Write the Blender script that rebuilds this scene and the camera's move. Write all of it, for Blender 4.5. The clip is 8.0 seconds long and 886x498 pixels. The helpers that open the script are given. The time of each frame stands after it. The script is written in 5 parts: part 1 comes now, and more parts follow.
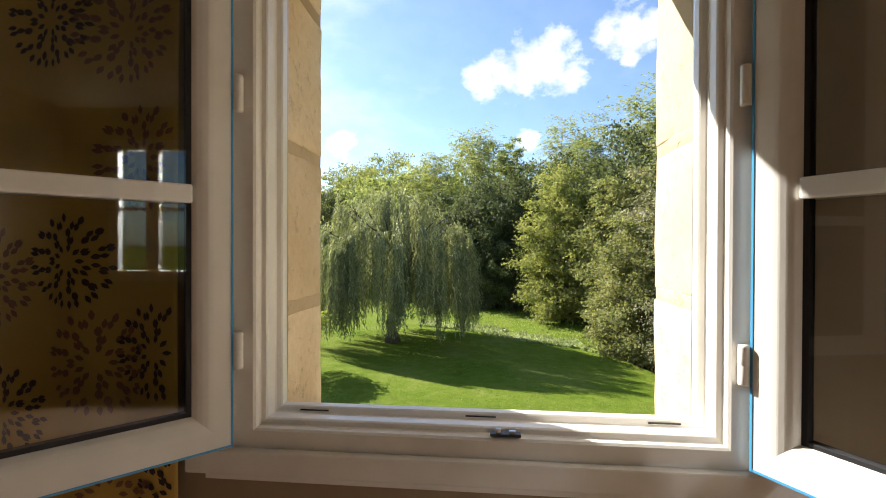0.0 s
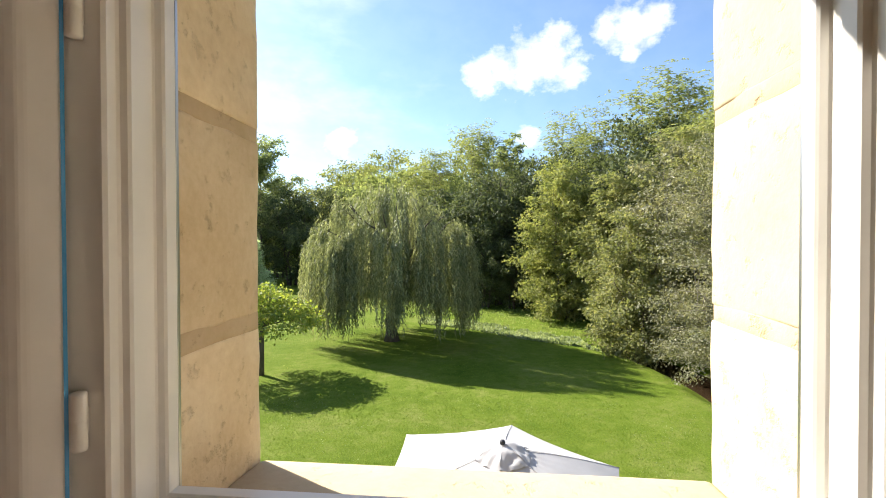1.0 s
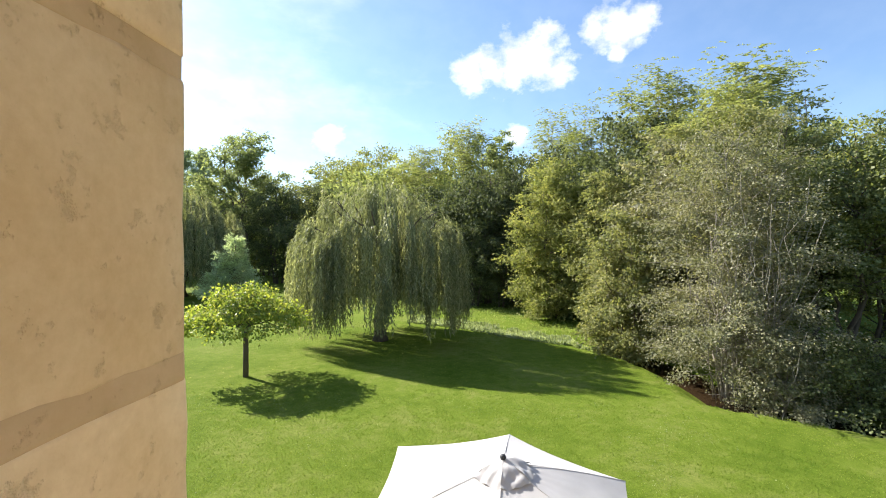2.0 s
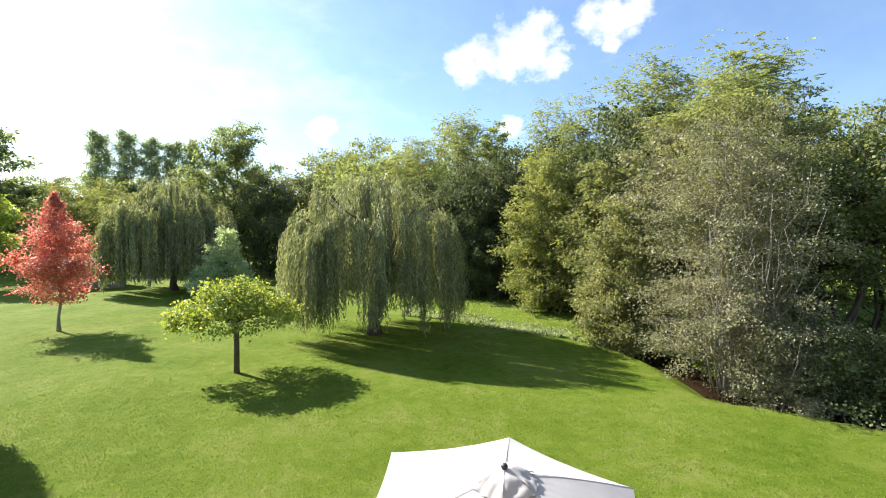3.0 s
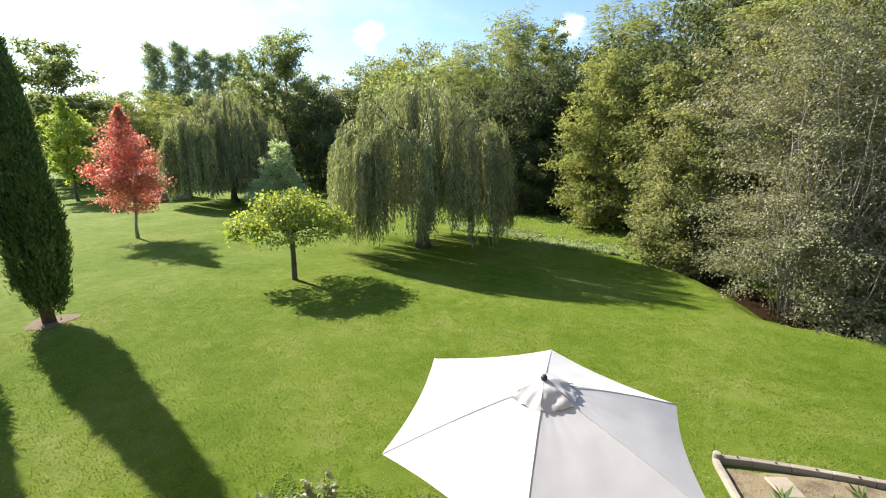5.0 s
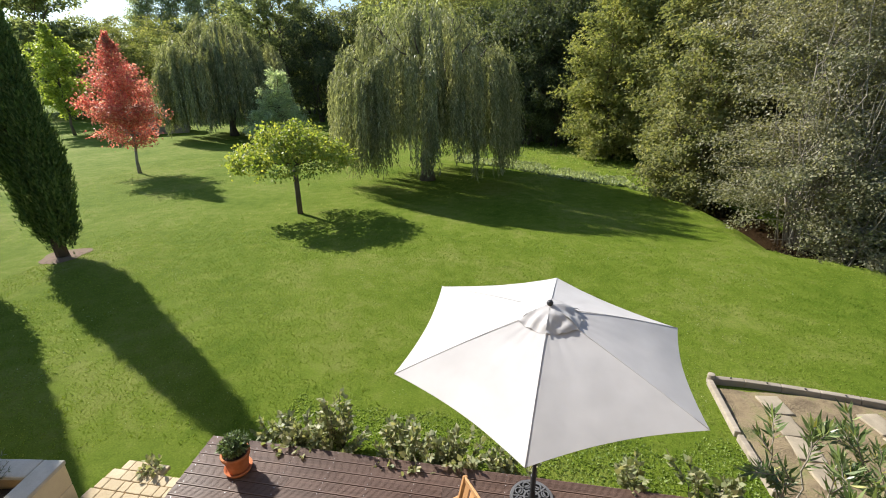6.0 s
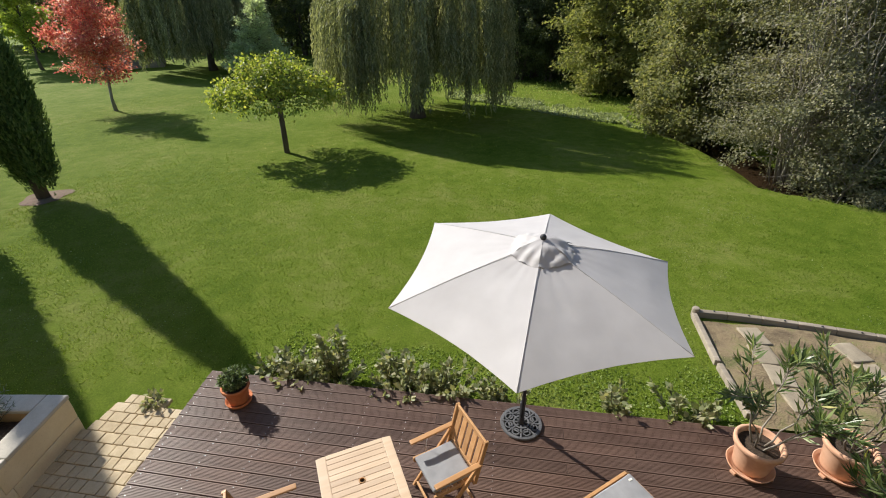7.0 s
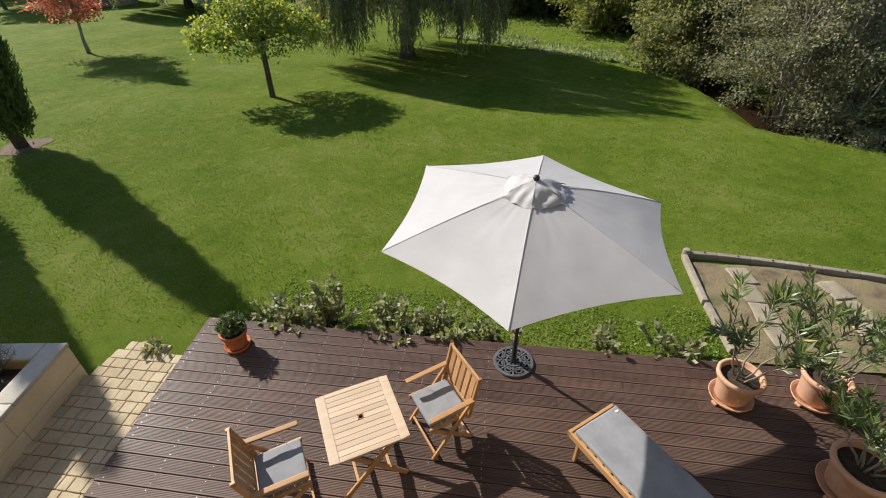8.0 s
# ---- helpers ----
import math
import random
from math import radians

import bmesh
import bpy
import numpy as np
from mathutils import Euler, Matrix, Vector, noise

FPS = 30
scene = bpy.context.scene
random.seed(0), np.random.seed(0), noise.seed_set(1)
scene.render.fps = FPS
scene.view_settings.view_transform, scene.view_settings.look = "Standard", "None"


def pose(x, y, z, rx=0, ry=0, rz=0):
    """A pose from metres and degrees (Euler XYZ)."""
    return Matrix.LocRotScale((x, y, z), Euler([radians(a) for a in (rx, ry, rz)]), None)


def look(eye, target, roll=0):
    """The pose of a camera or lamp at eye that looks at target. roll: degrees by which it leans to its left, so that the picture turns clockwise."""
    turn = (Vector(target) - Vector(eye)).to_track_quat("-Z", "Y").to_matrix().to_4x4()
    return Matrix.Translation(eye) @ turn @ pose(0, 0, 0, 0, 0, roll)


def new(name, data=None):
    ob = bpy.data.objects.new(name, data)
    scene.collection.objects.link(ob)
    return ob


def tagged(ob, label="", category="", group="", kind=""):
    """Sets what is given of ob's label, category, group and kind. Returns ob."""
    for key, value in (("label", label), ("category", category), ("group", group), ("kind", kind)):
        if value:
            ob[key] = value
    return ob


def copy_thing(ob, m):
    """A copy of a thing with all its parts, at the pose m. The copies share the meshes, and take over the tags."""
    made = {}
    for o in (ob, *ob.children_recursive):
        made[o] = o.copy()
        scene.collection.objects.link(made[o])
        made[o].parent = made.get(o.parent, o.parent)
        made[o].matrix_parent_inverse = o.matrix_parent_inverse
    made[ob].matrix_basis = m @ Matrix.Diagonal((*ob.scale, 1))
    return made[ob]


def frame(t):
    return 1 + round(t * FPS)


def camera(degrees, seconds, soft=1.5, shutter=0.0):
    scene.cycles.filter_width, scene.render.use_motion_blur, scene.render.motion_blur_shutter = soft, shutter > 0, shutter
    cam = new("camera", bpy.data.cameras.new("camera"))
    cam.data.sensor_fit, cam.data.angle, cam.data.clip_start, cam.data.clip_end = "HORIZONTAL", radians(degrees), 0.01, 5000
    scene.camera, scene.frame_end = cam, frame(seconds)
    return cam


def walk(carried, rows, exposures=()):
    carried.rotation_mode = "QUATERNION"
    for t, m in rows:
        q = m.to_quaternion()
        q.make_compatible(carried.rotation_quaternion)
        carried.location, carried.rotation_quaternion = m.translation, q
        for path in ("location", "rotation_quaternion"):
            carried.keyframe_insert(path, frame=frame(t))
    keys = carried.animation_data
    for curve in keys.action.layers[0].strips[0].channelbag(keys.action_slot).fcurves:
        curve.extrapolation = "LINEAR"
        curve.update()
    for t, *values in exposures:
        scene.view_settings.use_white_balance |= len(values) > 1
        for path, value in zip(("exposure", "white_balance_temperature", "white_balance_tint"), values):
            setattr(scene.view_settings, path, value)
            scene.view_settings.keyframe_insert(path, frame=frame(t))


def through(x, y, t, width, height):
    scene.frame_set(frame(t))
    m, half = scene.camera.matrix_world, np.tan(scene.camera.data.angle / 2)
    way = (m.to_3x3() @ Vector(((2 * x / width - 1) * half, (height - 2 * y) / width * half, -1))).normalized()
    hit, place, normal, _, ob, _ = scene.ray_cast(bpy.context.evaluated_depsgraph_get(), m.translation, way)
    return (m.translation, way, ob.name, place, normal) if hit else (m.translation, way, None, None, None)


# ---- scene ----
cam = camera(88.9, 8.0, soft=1.0)
PATH = [
    (0, (0.008, -1.23, 4.461), (-0.179, 0.761, 4.447), 0.2),
    (0.5, (0.02, -1.09, 4.474), (-0.167, 0.901, 4.45), 0.1),
    (1, (0.022, -0.904, 4.472), (-0.167, 1.086, 4.445), -0.1),
    (1.5, (-0.027, -0.748, 4.471), (-0.192, 1.245, 4.439), -0.0),
    (3, (-0.11, -0.238, 4.48), (-0.223, 1.757, 4.408), -0.2),
    (3.5, (-0.062, -0.171, 4.479), (-0.23, 1.819, 4.356), -0.0),
    (4, (-0.049, -0.069, 4.426), (-0.284, 1.906, 4.222), -0.1),
    (4.5, (-0.057, -0.053, 4.426), (-0.358, 1.9, 4.116), -0.4),
    (6, (-0.099, -0.078, 4.377), (-0.431, 1.758, 3.656), -0.9),
    (6.5, (-0.117, -0.062, 4.339), (-0.424, 1.727, 3.498), -0.8),
    (7, (-0.118, -0.059, 4.306), (-0.397, 1.676, 3.35), -0.8),
    (7.5, (-0.113, -0.049, 4.283), (-0.369, 1.631, 3.227), -0.9),
    (8, (-0.105, -0.053, 4.255), (-0.343, 1.564, 3.103), -1.2),
]
SKY_STRENGTH, SUN_STRENGTH, ROOM_WATTS = 0.064, 5.0, 420.0
CLOUDS = (((-0.005, 0.940, 0.343), 0.046), ((0.035, 0.932, 0.356), 0.056), ((0.085, 0.928, 0.360), 0.066), ((0.135, 0.919, 0.366), 0.066), ((0.172, 0.920, 0.348), 0.046),
          ((0.228, 0.888, 0.402), 0.034), ((0.266, 0.876, 0.404), 0.056), ((0.30, 0.865, 0.405), 0.045), ((0.274, 0.894, 0.356), 0.022), ((0.091, 0.971, 0.222), 0.032), ((-0.30, 0.93, 0.21), 0.04))
EXPOSURES = [(0.0, 1.45), (0.5, 1.4), (1.0, 1.5), (1.5, 1.42), (3.0, 1.44), (4.5, 1.4), (6.0, 0.98), (7.0, 0.56), (8.0, 0.45)]
walk(cam, [(t, look(eye, target, roll)) for t, eye, target, roll in PATH], EXPOSURES)

# ---- world, sun, exposure ----
SUN_AZ = (-0.855, 0.5186)
SUN_EL = radians(34.6)
world = bpy.data.worlds.new("world")
scene.world = world
world.use_nodes = True
wn, wl = world.node_tree.nodes, world.node_tree.links
wn.clear()


def wnode(kind, **values):
    n = wn.new(kind)
    for k, v in values.items():
        n.inputs[k].default_value = v
    return n


def wmath(op, a, b=None, clamp=False):
    n = wn.new("ShaderNodeMath")
    n.operation, n.use_clamp = op, clamp
    for i, v in enumerate((a, b)):
        if v is None:
            continue
        if isinstance(v, (int, float)):
            n.inputs[i].default_value = v
        else:
            wl.new(v, n.inputs[i])
    return n.outputs[0]


sky = wn.new("ShaderNodeTexSky")
sky.sky_type, sky.sun_disc = "NISHITA", False
sky.sun_elevation, sky.sun_rotation = SUN_EL, math.atan2(SUN_AZ[0], SUN_AZ[1])
sky.altitude, sky.air_density, sky.dust_density, sky.ozone_density = 60, 1.0, 0.8, 1.0
wcoord = wn.new("ShaderNodeTexCoord")
wdir = wcoord.outputs["Generated"]


def sky_noise(scale, stretch=(1, 1, 1), detail=6.0, rough=0.55):
    m = wn.new("ShaderNodeMapping")
    m.inputs["Scale"].default_value = stretch
    wl.new(wdir, m.inputs["Vector"])
    n = wnode("ShaderNodeTexNoise", Scale=scale, Detail=detail, Roughness=rough)
    wl.new(m.outputs[0], n.inputs["Vector"])
    return n.outputs[0]


def near_way(way, radius):
    d = wn.new("ShaderNodeVectorMath")
    d.operation = "DISTANCE"
    wl.new(wdir, d.inputs[0])
    d.inputs[1].default_value = Vector(way).normalized()
    return wmath("SUBTRACT", 1.0, wmath("DIVIDE", d.outputs["Value"], radius))


puff = sky_noise(17.0, (1, 1, 1.4), 7.0, 0.6)
cirrus = sky_noise(2.6, (1.0, 1.0, 3.4), 7.0, 0.6)
cumulus = None
for way, radius in CLOUDS:
    c = near_way(way, radius)
    cumulus = c if cumulus is None else wmath("MAXIMUM", cumulus, c)
cumulus = wmath("MULTIPLY", wmath("ADD", cumulus, wmath("MULTIPLY", wmath("SUBTRACT", puff, 0.52), 2.3)), 1.5, True)
veil = wmath("MULTIPLY", wmath("SUBTRACT", wmath("ADD", cirrus, wmath("MULTIPLY", near_way((-0.72, 0.62, 0.40), 0.75), 0.3)), 0.50), 1.9, True)
veil = wmath("MULTIPLY", veil, wmath("MULTIPLY", near_way((-0.55, 0.78, 0.30), 1.35), 2.2, True))
cover = wmath("MAXIMUM", cumulus, wmath("ADD", wmath("MULTIPLY", veil, 0.55), 0.06))
wmix = wn.new("ShaderNodeMix")
wmix.data_type = "RGBA"
wl.new(cover, wmix.inputs["Factor"])
wtint = wn.new("ShaderNodeMix")
wtint.data_type, wtint.blend_type = "RGBA", "MULTIPLY"
wtint.inputs["Factor"].default_value = 1.0
wtint.inputs[7].default_value = (1.0, 1.20, 1.42, 1)
wl.new(sky.outputs[0], wtint.inputs[6])
wl.new(wtint.outputs[2], wmix.inputs[6])
wcloud = wn.new("ShaderNodeMix")
wcloud.data_type = "RGBA"
wl.new(wmath("MULTIPLY", wmath("SUBTRACT", sky_noise(16.0, (1, 1, 1.5)), 0.36), 4.0, True), wcloud.inputs["Factor"])
wcloud.inputs[6].default_value, wcloud.inputs[7].default_value = (6.2, 6.6, 7.3, 1), (9.4, 9.4, 9.4, 1)
wl.new(wcloud.outputs[2], wmix.inputs[7])
wbg = wnode("ShaderNodeBackground", Strength=SKY_STRENGTH)
wl.new(wmix.outputs[2], wbg.inputs["Color"])
wout = wn.new("ShaderNodeOutputWorld")
wl.new(wbg.outputs[0], wout.inputs["Surface"])

sun_data = bpy.data.lights.new("sun", "SUN")
sun_data.energy, sun_data.angle, sun_data.color = SUN_STRENGTH, radians(0.55), (1.0, 0.945, 0.86)
sun = new("sun", sun_data)
c37 = math.cos(SUN_EL)
# Added fill lamp for the room, hidden above the second window
room_data = bpy.data.lights.new("room_fill_lamp", "AREA")
room_data.shape, room_data.size, room_data.size_y, room_data.energy, room_data.color = "RECTANGLE", 0.9, 0.25, ROOM_WATTS, (0.95, 0.97, 1.0)
room_light = new("room_fill_lamp", room_data)
room_light.matrix_world = look((3.85, -2.95, 5.80), (0.0, -2.0, 4.2))
sun.matrix_world = look((SUN_AZ[0] * c37 * 60, SUN_AZ[1] * c37 * 60, math.sin(SUN_EL) * 60), (0, 0, 0))


# ---- materials ----
class Mat:
    """A small node-building helper round one material."""

    def __init__(self, name, rough=0.6, metal=0.0, spec=0.5):
        self.m = bpy.data.materials.new(name)
        self.m.use_nodes = True
        self.n, self.l = self.m.node_tree.nodes, self.m.node_tree.links
        self.b = self.n["Principled BSDF"]
        self.out = self.n["Material Output"]
        self.b.inputs["Roughness"].default_value = rough
        self.b.inputs["Metallic"].default_value = metal
        self.b.inputs["Specular IOR Level"].default_value = spec
        self.tc = self.n.new("ShaderNodeTexCoord")

    def noise(self, scale, detail=4.0, rough=0.55, stretch=(1, 1, 1), world_space=False, turn=(0, 0, 0)):
        mp = self.n.new("ShaderNodeMapping")
        mp.inputs["Scale"].default_value = stretch
        mp.inputs["Rotation"].default_value = turn
        if world_space:
            g = self.n.new("ShaderNodeNewGeometry")
            self.l.new(g.outputs["Position"], mp.inputs["Vector"])
        else:
            self.l.new(self.tc.outputs["Object"], mp.inputs["Vector"])
        t = self.n.new("ShaderNodeTexNoise")
        t.inputs["Scale"].default_value, t.inputs["Detail"].default_value, t.inputs["Roughness"].default_value = scale, detail, rough
        self.l.new(mp.outputs[0], t.inputs["Vector"])
        return t.outputs[0]

    def ramp(self, fac, stops):
        r = self.n.new("ShaderNodeValToRGB")
        el = r.color_ramp.elements
        while len(el) < len(stops):
            el.new(0.5)
        for e, (p, c) in zip(el, stops):
            e.position, e.color = p, (*c, 1) if len(c) == 3 else c
        self.l.new(fac, r.inputs[0])
        return r.outputs[0]

    def mix(self, fac, a, b, blend="MIX"):
        x = self.n.new("ShaderNodeMix")
        x.data_type, x.blend_type = "RGBA", blend
        for key, v in (("Factor", fac), (6, a), (7, b)):
            if isinstance(v, (int, float)):
                x.inputs[key].default_value = v
            elif isinstance(v, tuple):
                x.inputs[key].default_value = (*v, 1)
            else:
                self.l.new(v, x.inputs[key])
        return x.outputs[2]

    def math(self, op, a, b=0.0, clamp=False):
        x = self.n.new("ShaderNodeMath")
        x.operation, x.use_clamp = op, clamp
        for i, v in enumerate((a, b)):
            if isinstance(v, (int, float)):
                x.inputs[i].default_value = v
            else:
                self.l.new(v, x.inputs[i])
        return x.outputs[0]

    def island(self):
        return self.n.new("ShaderNodeNewGeometry").outputs["Random Per Island"]

    def object_random(self):
        return self.n.new("ShaderNodeObjectInfo").outputs["Random"]

    def colour(self, socket):
        if isinstance(socket, tuple):
            self.b.inputs["Base Color"].default_value = (*socket, 1)
        else:
            self.l.new(socket, self.b.inputs["Base Color"])
        return self

    def bump(self, height, strength=0.3, distance=0.01):
        b = self.n.new("ShaderNodeBump")
        b.inputs["Strength"].default_value, b.inputs["Distance"].default_value = strength, distance
        self.l.new(height, b.inputs["Height"])
        self.l.new(b.outputs[0], self.b.inputs["Normal"])
        return self

    def roughness(self, socket):
        self.l.new(socket, self.b.inputs["Roughness"])
        return self


LEAF_TONE = 1.55


def leaf_mat(name, dark, mid, light, through=0.4, rough=0.5, patch=0.5, glow=None, spec=0.3, tone=LEAF_TONE, grey=0.13, depth=0.55, strand=(1, 1, 1)):
    """Foliage: colour differs leaf by leaf and in larger patches; some light passes through."""
    k = Mat(name, rough, spec=spec)
    dark, mid, light = (tuple((v * (1 - grey) + (0.3 * c[0] + 0.6 * c[1] + 0.1 * c[2]) * grey) * tone for v in c) for c in (dark, mid, light))
    col = k.ramp(k.island(), ((0.0, dark), (0.5, mid), (1.0, light)))
    big = k.ramp(k.noise(patch, 3.0, stretch=strand), ((0.35, (depth, depth + 0.05, depth)), (0.65, (1.0, 1.0, 1.0))))
    col = k.mix(1.0, col, big, "MULTIPLY")
    k.colour(col)
    t = k.n.new("ShaderNodeBsdfTranslucent")
    tint = k.mix(1.0, col, glow or (1.0, 1.0, 0.55), "MULTIPLY")
    bright = k.n.new("ShaderNodeVectorMath")
    bright.operation = "SCALE"
    bright.inputs["Scale"].default_value = 1.3
    k.l.new(tint, bright.inputs[0])
    k.l.new(bright.outputs[0], t.inputs["Color"])
    mx = k.n.new("ShaderNodeMixShader")
    mx.inputs[0].default_value = through
    k.l.new(k.b.outputs[0], mx.inputs[1])
    k.l.new(t.outputs[0], mx.inputs[2])
    k.l.new(mx.outputs[0], k.out.inputs["Surface"])
    return k.m


def wood_mat(name, dark, light, scale=14.0, rough=0.5, stretch=(0.08, 1, 1), world_space=False):
    k = Mat(name, rough)
    grain = k.noise(scale, 6.0, 0.6, stretch, world_space)
    blot = k.noise(2.2, 3.0, 0.5, (1, 1, 1), world_space)
    col = k.ramp(k.mix(0.35, grain, blot), ((0.3, dark), (0.7, light)))
    tone = k.ramp(k.object_random(), ((0.0, (0.82, 0.8, 0.78)), (1.0, (1.08, 1.05, 1.02))))
    k.colour(k.mix(1.0, col, tone, "MULTIPLY"))
    k.bump(grain, 0.25, 0.004)
    return k.m


def stone_mat(name, dark, light, pits=0.5, scale=3.0):
    k = Mat(name, 0.85, spec=0.25)
    big = k.noise(scale, 5.0, 0.6, world_space=True)
    fine = k.noise(60.0, 4.0, 0.65, world_space=True)
    pit = k.ramp(k.noise(26.0, 5.0, 0.7, world_space=True), ((0.30, (0, 0, 0)), (0.42, (1, 1, 1))))
    col = k.ramp(k.mix(0.3, big, fine), ((0.3, dark), (0.7, light)))
    tone = k.ramp(k.object_random(), ((0.0, (0.88, 0.85, 0.8)), (1.0, (1.05, 1.03, 1.0))))
    col = k.mix(1.0, col, tone, "MULTIPLY")
    k.colour(k.mix(k.math("MULTIPLY", k.math("SUBTRACT", 1.0, pit), 0.28), col, tuple(v * 0.55 for v in dark)))
    k.bump(k.mix(0.6, fine, pit), pits, 0.006)
    return k.m


def paint_mat(name, col, rough=0.35, grime=0.06):
    k = Mat(name, rough)
    n = k.noise(5.0, 4.0, 0.6, world_space=True)
    k.colour(k.ramp(n, ((0.25, tuple(v * (1 - grime * 2) for v in col)), (0.7, col))))
    k.bump(k.noise(180.0, 2.0, world_space=True), 0.04, 0.001)
    return k.m


# Limestone coloured brighter to offset the shade on the left jamb
LIFTED_LIMESTONE = stone_mat("limestone", (0.66, 0.49, 0.28), (0.90, 0.75, 0.53), 0.8, 5.0)
# Same stone, coloured darker to hold back the sun on the right jamb
DIMMED_LIMESTONE = stone_mat("dimmed_limestone", (0.50, 0.405, 0.27), (0.62, 0.525, 0.37), 0.6, 5.0)
MORTAR = stone_mat("sand_mortar", (0.50, 0.37, 0.22), (0.60, 0.46, 0.30), 0.7, 9.0)
PAVER = stone_mat("sandstone_paver", (0.40, 0.32, 0.20), (0.58, 0.50, 0.36), 0.6, 4.0)
CAP_STONE = stone_mat("weathered_cap_stone", (0.42, 0.4, 0.35), (0.6, 0.58, 0.52), 0.5, 5.0)
SLAB = stone_mat("worn_concrete_slab", (0.25, 0.215, 0.16), (0.40, 0.35, 0.27), 0.5, 6.0)
PLANTER_STONE = stone_mat("cut_cream_limestone", (0.66, 0.56, 0.38), (0.80, 0.71, 0.52), 0.35, 3.0)
# Unseen facade, coloured dark so it bounces less light onto the deck
FACADE = stone_mat("darkened_facade_stone", (0.28, 0.23, 0.155), (0.40, 0.335, 0.235), 0.6, 4.0)
WHITE_PVC = paint_mat("white_plastic", (0.87, 0.84, 0.78), 0.3)
WALL_PAINT = paint_mat("beige_wall_paint", (0.32, 0.225, 0.135), 0.7)
CEILING_PAINT = paint_mat("white_ceiling_paint", (0.5, 0.47, 0.42), 0.8)
GASKET = Mat("black_rubber", 0.5).colour((0.012, 0.012, 0.014)).m
FILM = Mat("blue_protective_film", 0.3).colour((0.08, 0.36, 0.68)).m
ALU = Mat("grey_aluminium", 0.35, 1.0).colour((0.55, 0.54, 0.52)).m
STEEL = Mat("screw_steel", 0.3, 1.0).colour((0.75, 0.75, 0.74)).m
DARK_METAL = Mat("dark_painted_metal", 0.45, 0.3).colour((0.035, 0.036, 0.04)).m
CAST_IRON = paint_mat("grey_cast_iron", (0.13, 0.13, 0.135), 0.5, 0.25)
FLOORWOOD = wood_mat("oak_floor", (0.13, 0.075, 0.04), (0.23, 0.14, 0.08), 9.0)
TEAK = wood_mat("oiled_teak", (0.42, 0.22, 0.09), (0.60, 0.36, 0.175), 16.0, 0.45)
PALE_TEAK = wood_mat("pale_teak", (0.52, 0.385, 0.26), (0.66, 0.52, 0.385), 16.0, 0.5)
LOGWOOD = wood_mat("weathered_timber", (0.20, 0.17, 0.13), (0.40, 0.355, 0.29), 12.0, 0.85)
BARK = wood_mat("grey_bark", (0.05, 0.04, 0.03), (0.16, 0.13, 0.10), 9.0, 0.9, (1, 1, 0.25))
PALE_BARK = wood_mat("pale_bark", (0.17, 0.15, 0.12), (0.36, 0.33, 0.28), 9.0, 0.85, (1, 1, 0.3))
SOIL = Mat("dark_soil", 0.95)
SOIL.colour(SOIL.ramp(SOIL.noise(18.0, 5.0), ((0.3, (0.022, 0.015, 0.01)), (0.7, (0.075, 0.05, 0.032))))).bump(SOIL.noise(50.0, 5.0), 0.9, 0.02)
SOIL = SOIL.m
EARTH = Mat("bare_earth", 0.95)
EARTH.colour(EARTH.ramp(EARTH.noise(3.0, 6.0, 0.65), ((0.30, (0.12, 0.085, 0.05)), (0.48, (0.23, 0.175, 0.10)), (0.58, (0.19, 0.165, 0.075)), (0.70, (0.10, 0.125, 0.03))))).bump(EARTH.noise(40.0, 5.0), 0.8, 0.02)
EARTH = EARTH.m
RING_EARTH = Mat("trodden_reddish_earth", 0.95)
RING_EARTH.colour(RING_EARTH.ramp(RING_EARTH.noise(5.0, 6.0, 0.7), ((0.32, (0.085, 0.055, 0.03)), (0.5, (0.17, 0.105, 0.07)), (0.66, (0.11, 0.12, 0.035))))).bump(RING_EARTH.noise(40.0, 5.0), 0.8, 0.02)
RING_EARTH = RING_EARTH.m
WATER = Mat("stream_water", 0.08, spec=0.5)
WATER.colour((0.035, 0.022, 0.012)).bump(WATER.noise(6.0, 3.0), 0.2, 0.02)
WATER = WATER.m

k = Mat("grooved_brown_decking", 0.5, spec=0.3)
grain = k.noise(30.0, 5.0, 0.6, (0.05, 1, 1))
worn = k.noise(1.3, 4.0, 0.6, (0.5, 1, 1), True)
col = k.ramp(k.mix(0.5, grain, worn), ((0.32, (0.066, 0.039, 0.029)), (0.68, (0.172, 0.114, 0.092))))
tone = k.ramp(k.object_random(), ((0.0, (0.85, 0.84, 0.83)), (1.0, (1.12, 1.08, 1.05))))
k.colour(k.mix(1.0, col, tone, "MULTIPLY")).bump(grain, 0.2, 0.003)
k.roughness(k.ramp(worn, ((0.3, (0.46,) * 3), (0.7, (0.66,) * 3))))
DECKING = k.m

k = Mat("white_parasol_fabric", 0.75, spec=0.2)
weave = k.noise(420.0, 2.0)
soft = k.noise(4.0, 4.0)
k.colour(k.ramp(soft, ((0.3, (0.56, 0.545, 0.545)), (0.7, (0.63, 0.615, 0.615))))).bump(k.mix(0.85, soft, weave), 0.2, 0.004)
tr = k.n.new("ShaderNodeBsdfTranslucent")
tr.inputs["Color"].default_value = (0.72, 0.69, 0.66, 1)
mx = k.n.new("ShaderNodeMixShader")
mx.inputs[0].default_value = 0.22
k.l.new(k.b.outputs[0], mx.inputs[1])
k.l.new(tr.outputs[0], mx.inputs[2])
k.l.new(mx.outputs[0], k.out.inputs["Surface"])
PARASOL = k.m

k = Mat("grey_cushion_fabric", 0.85, spec=0.2)
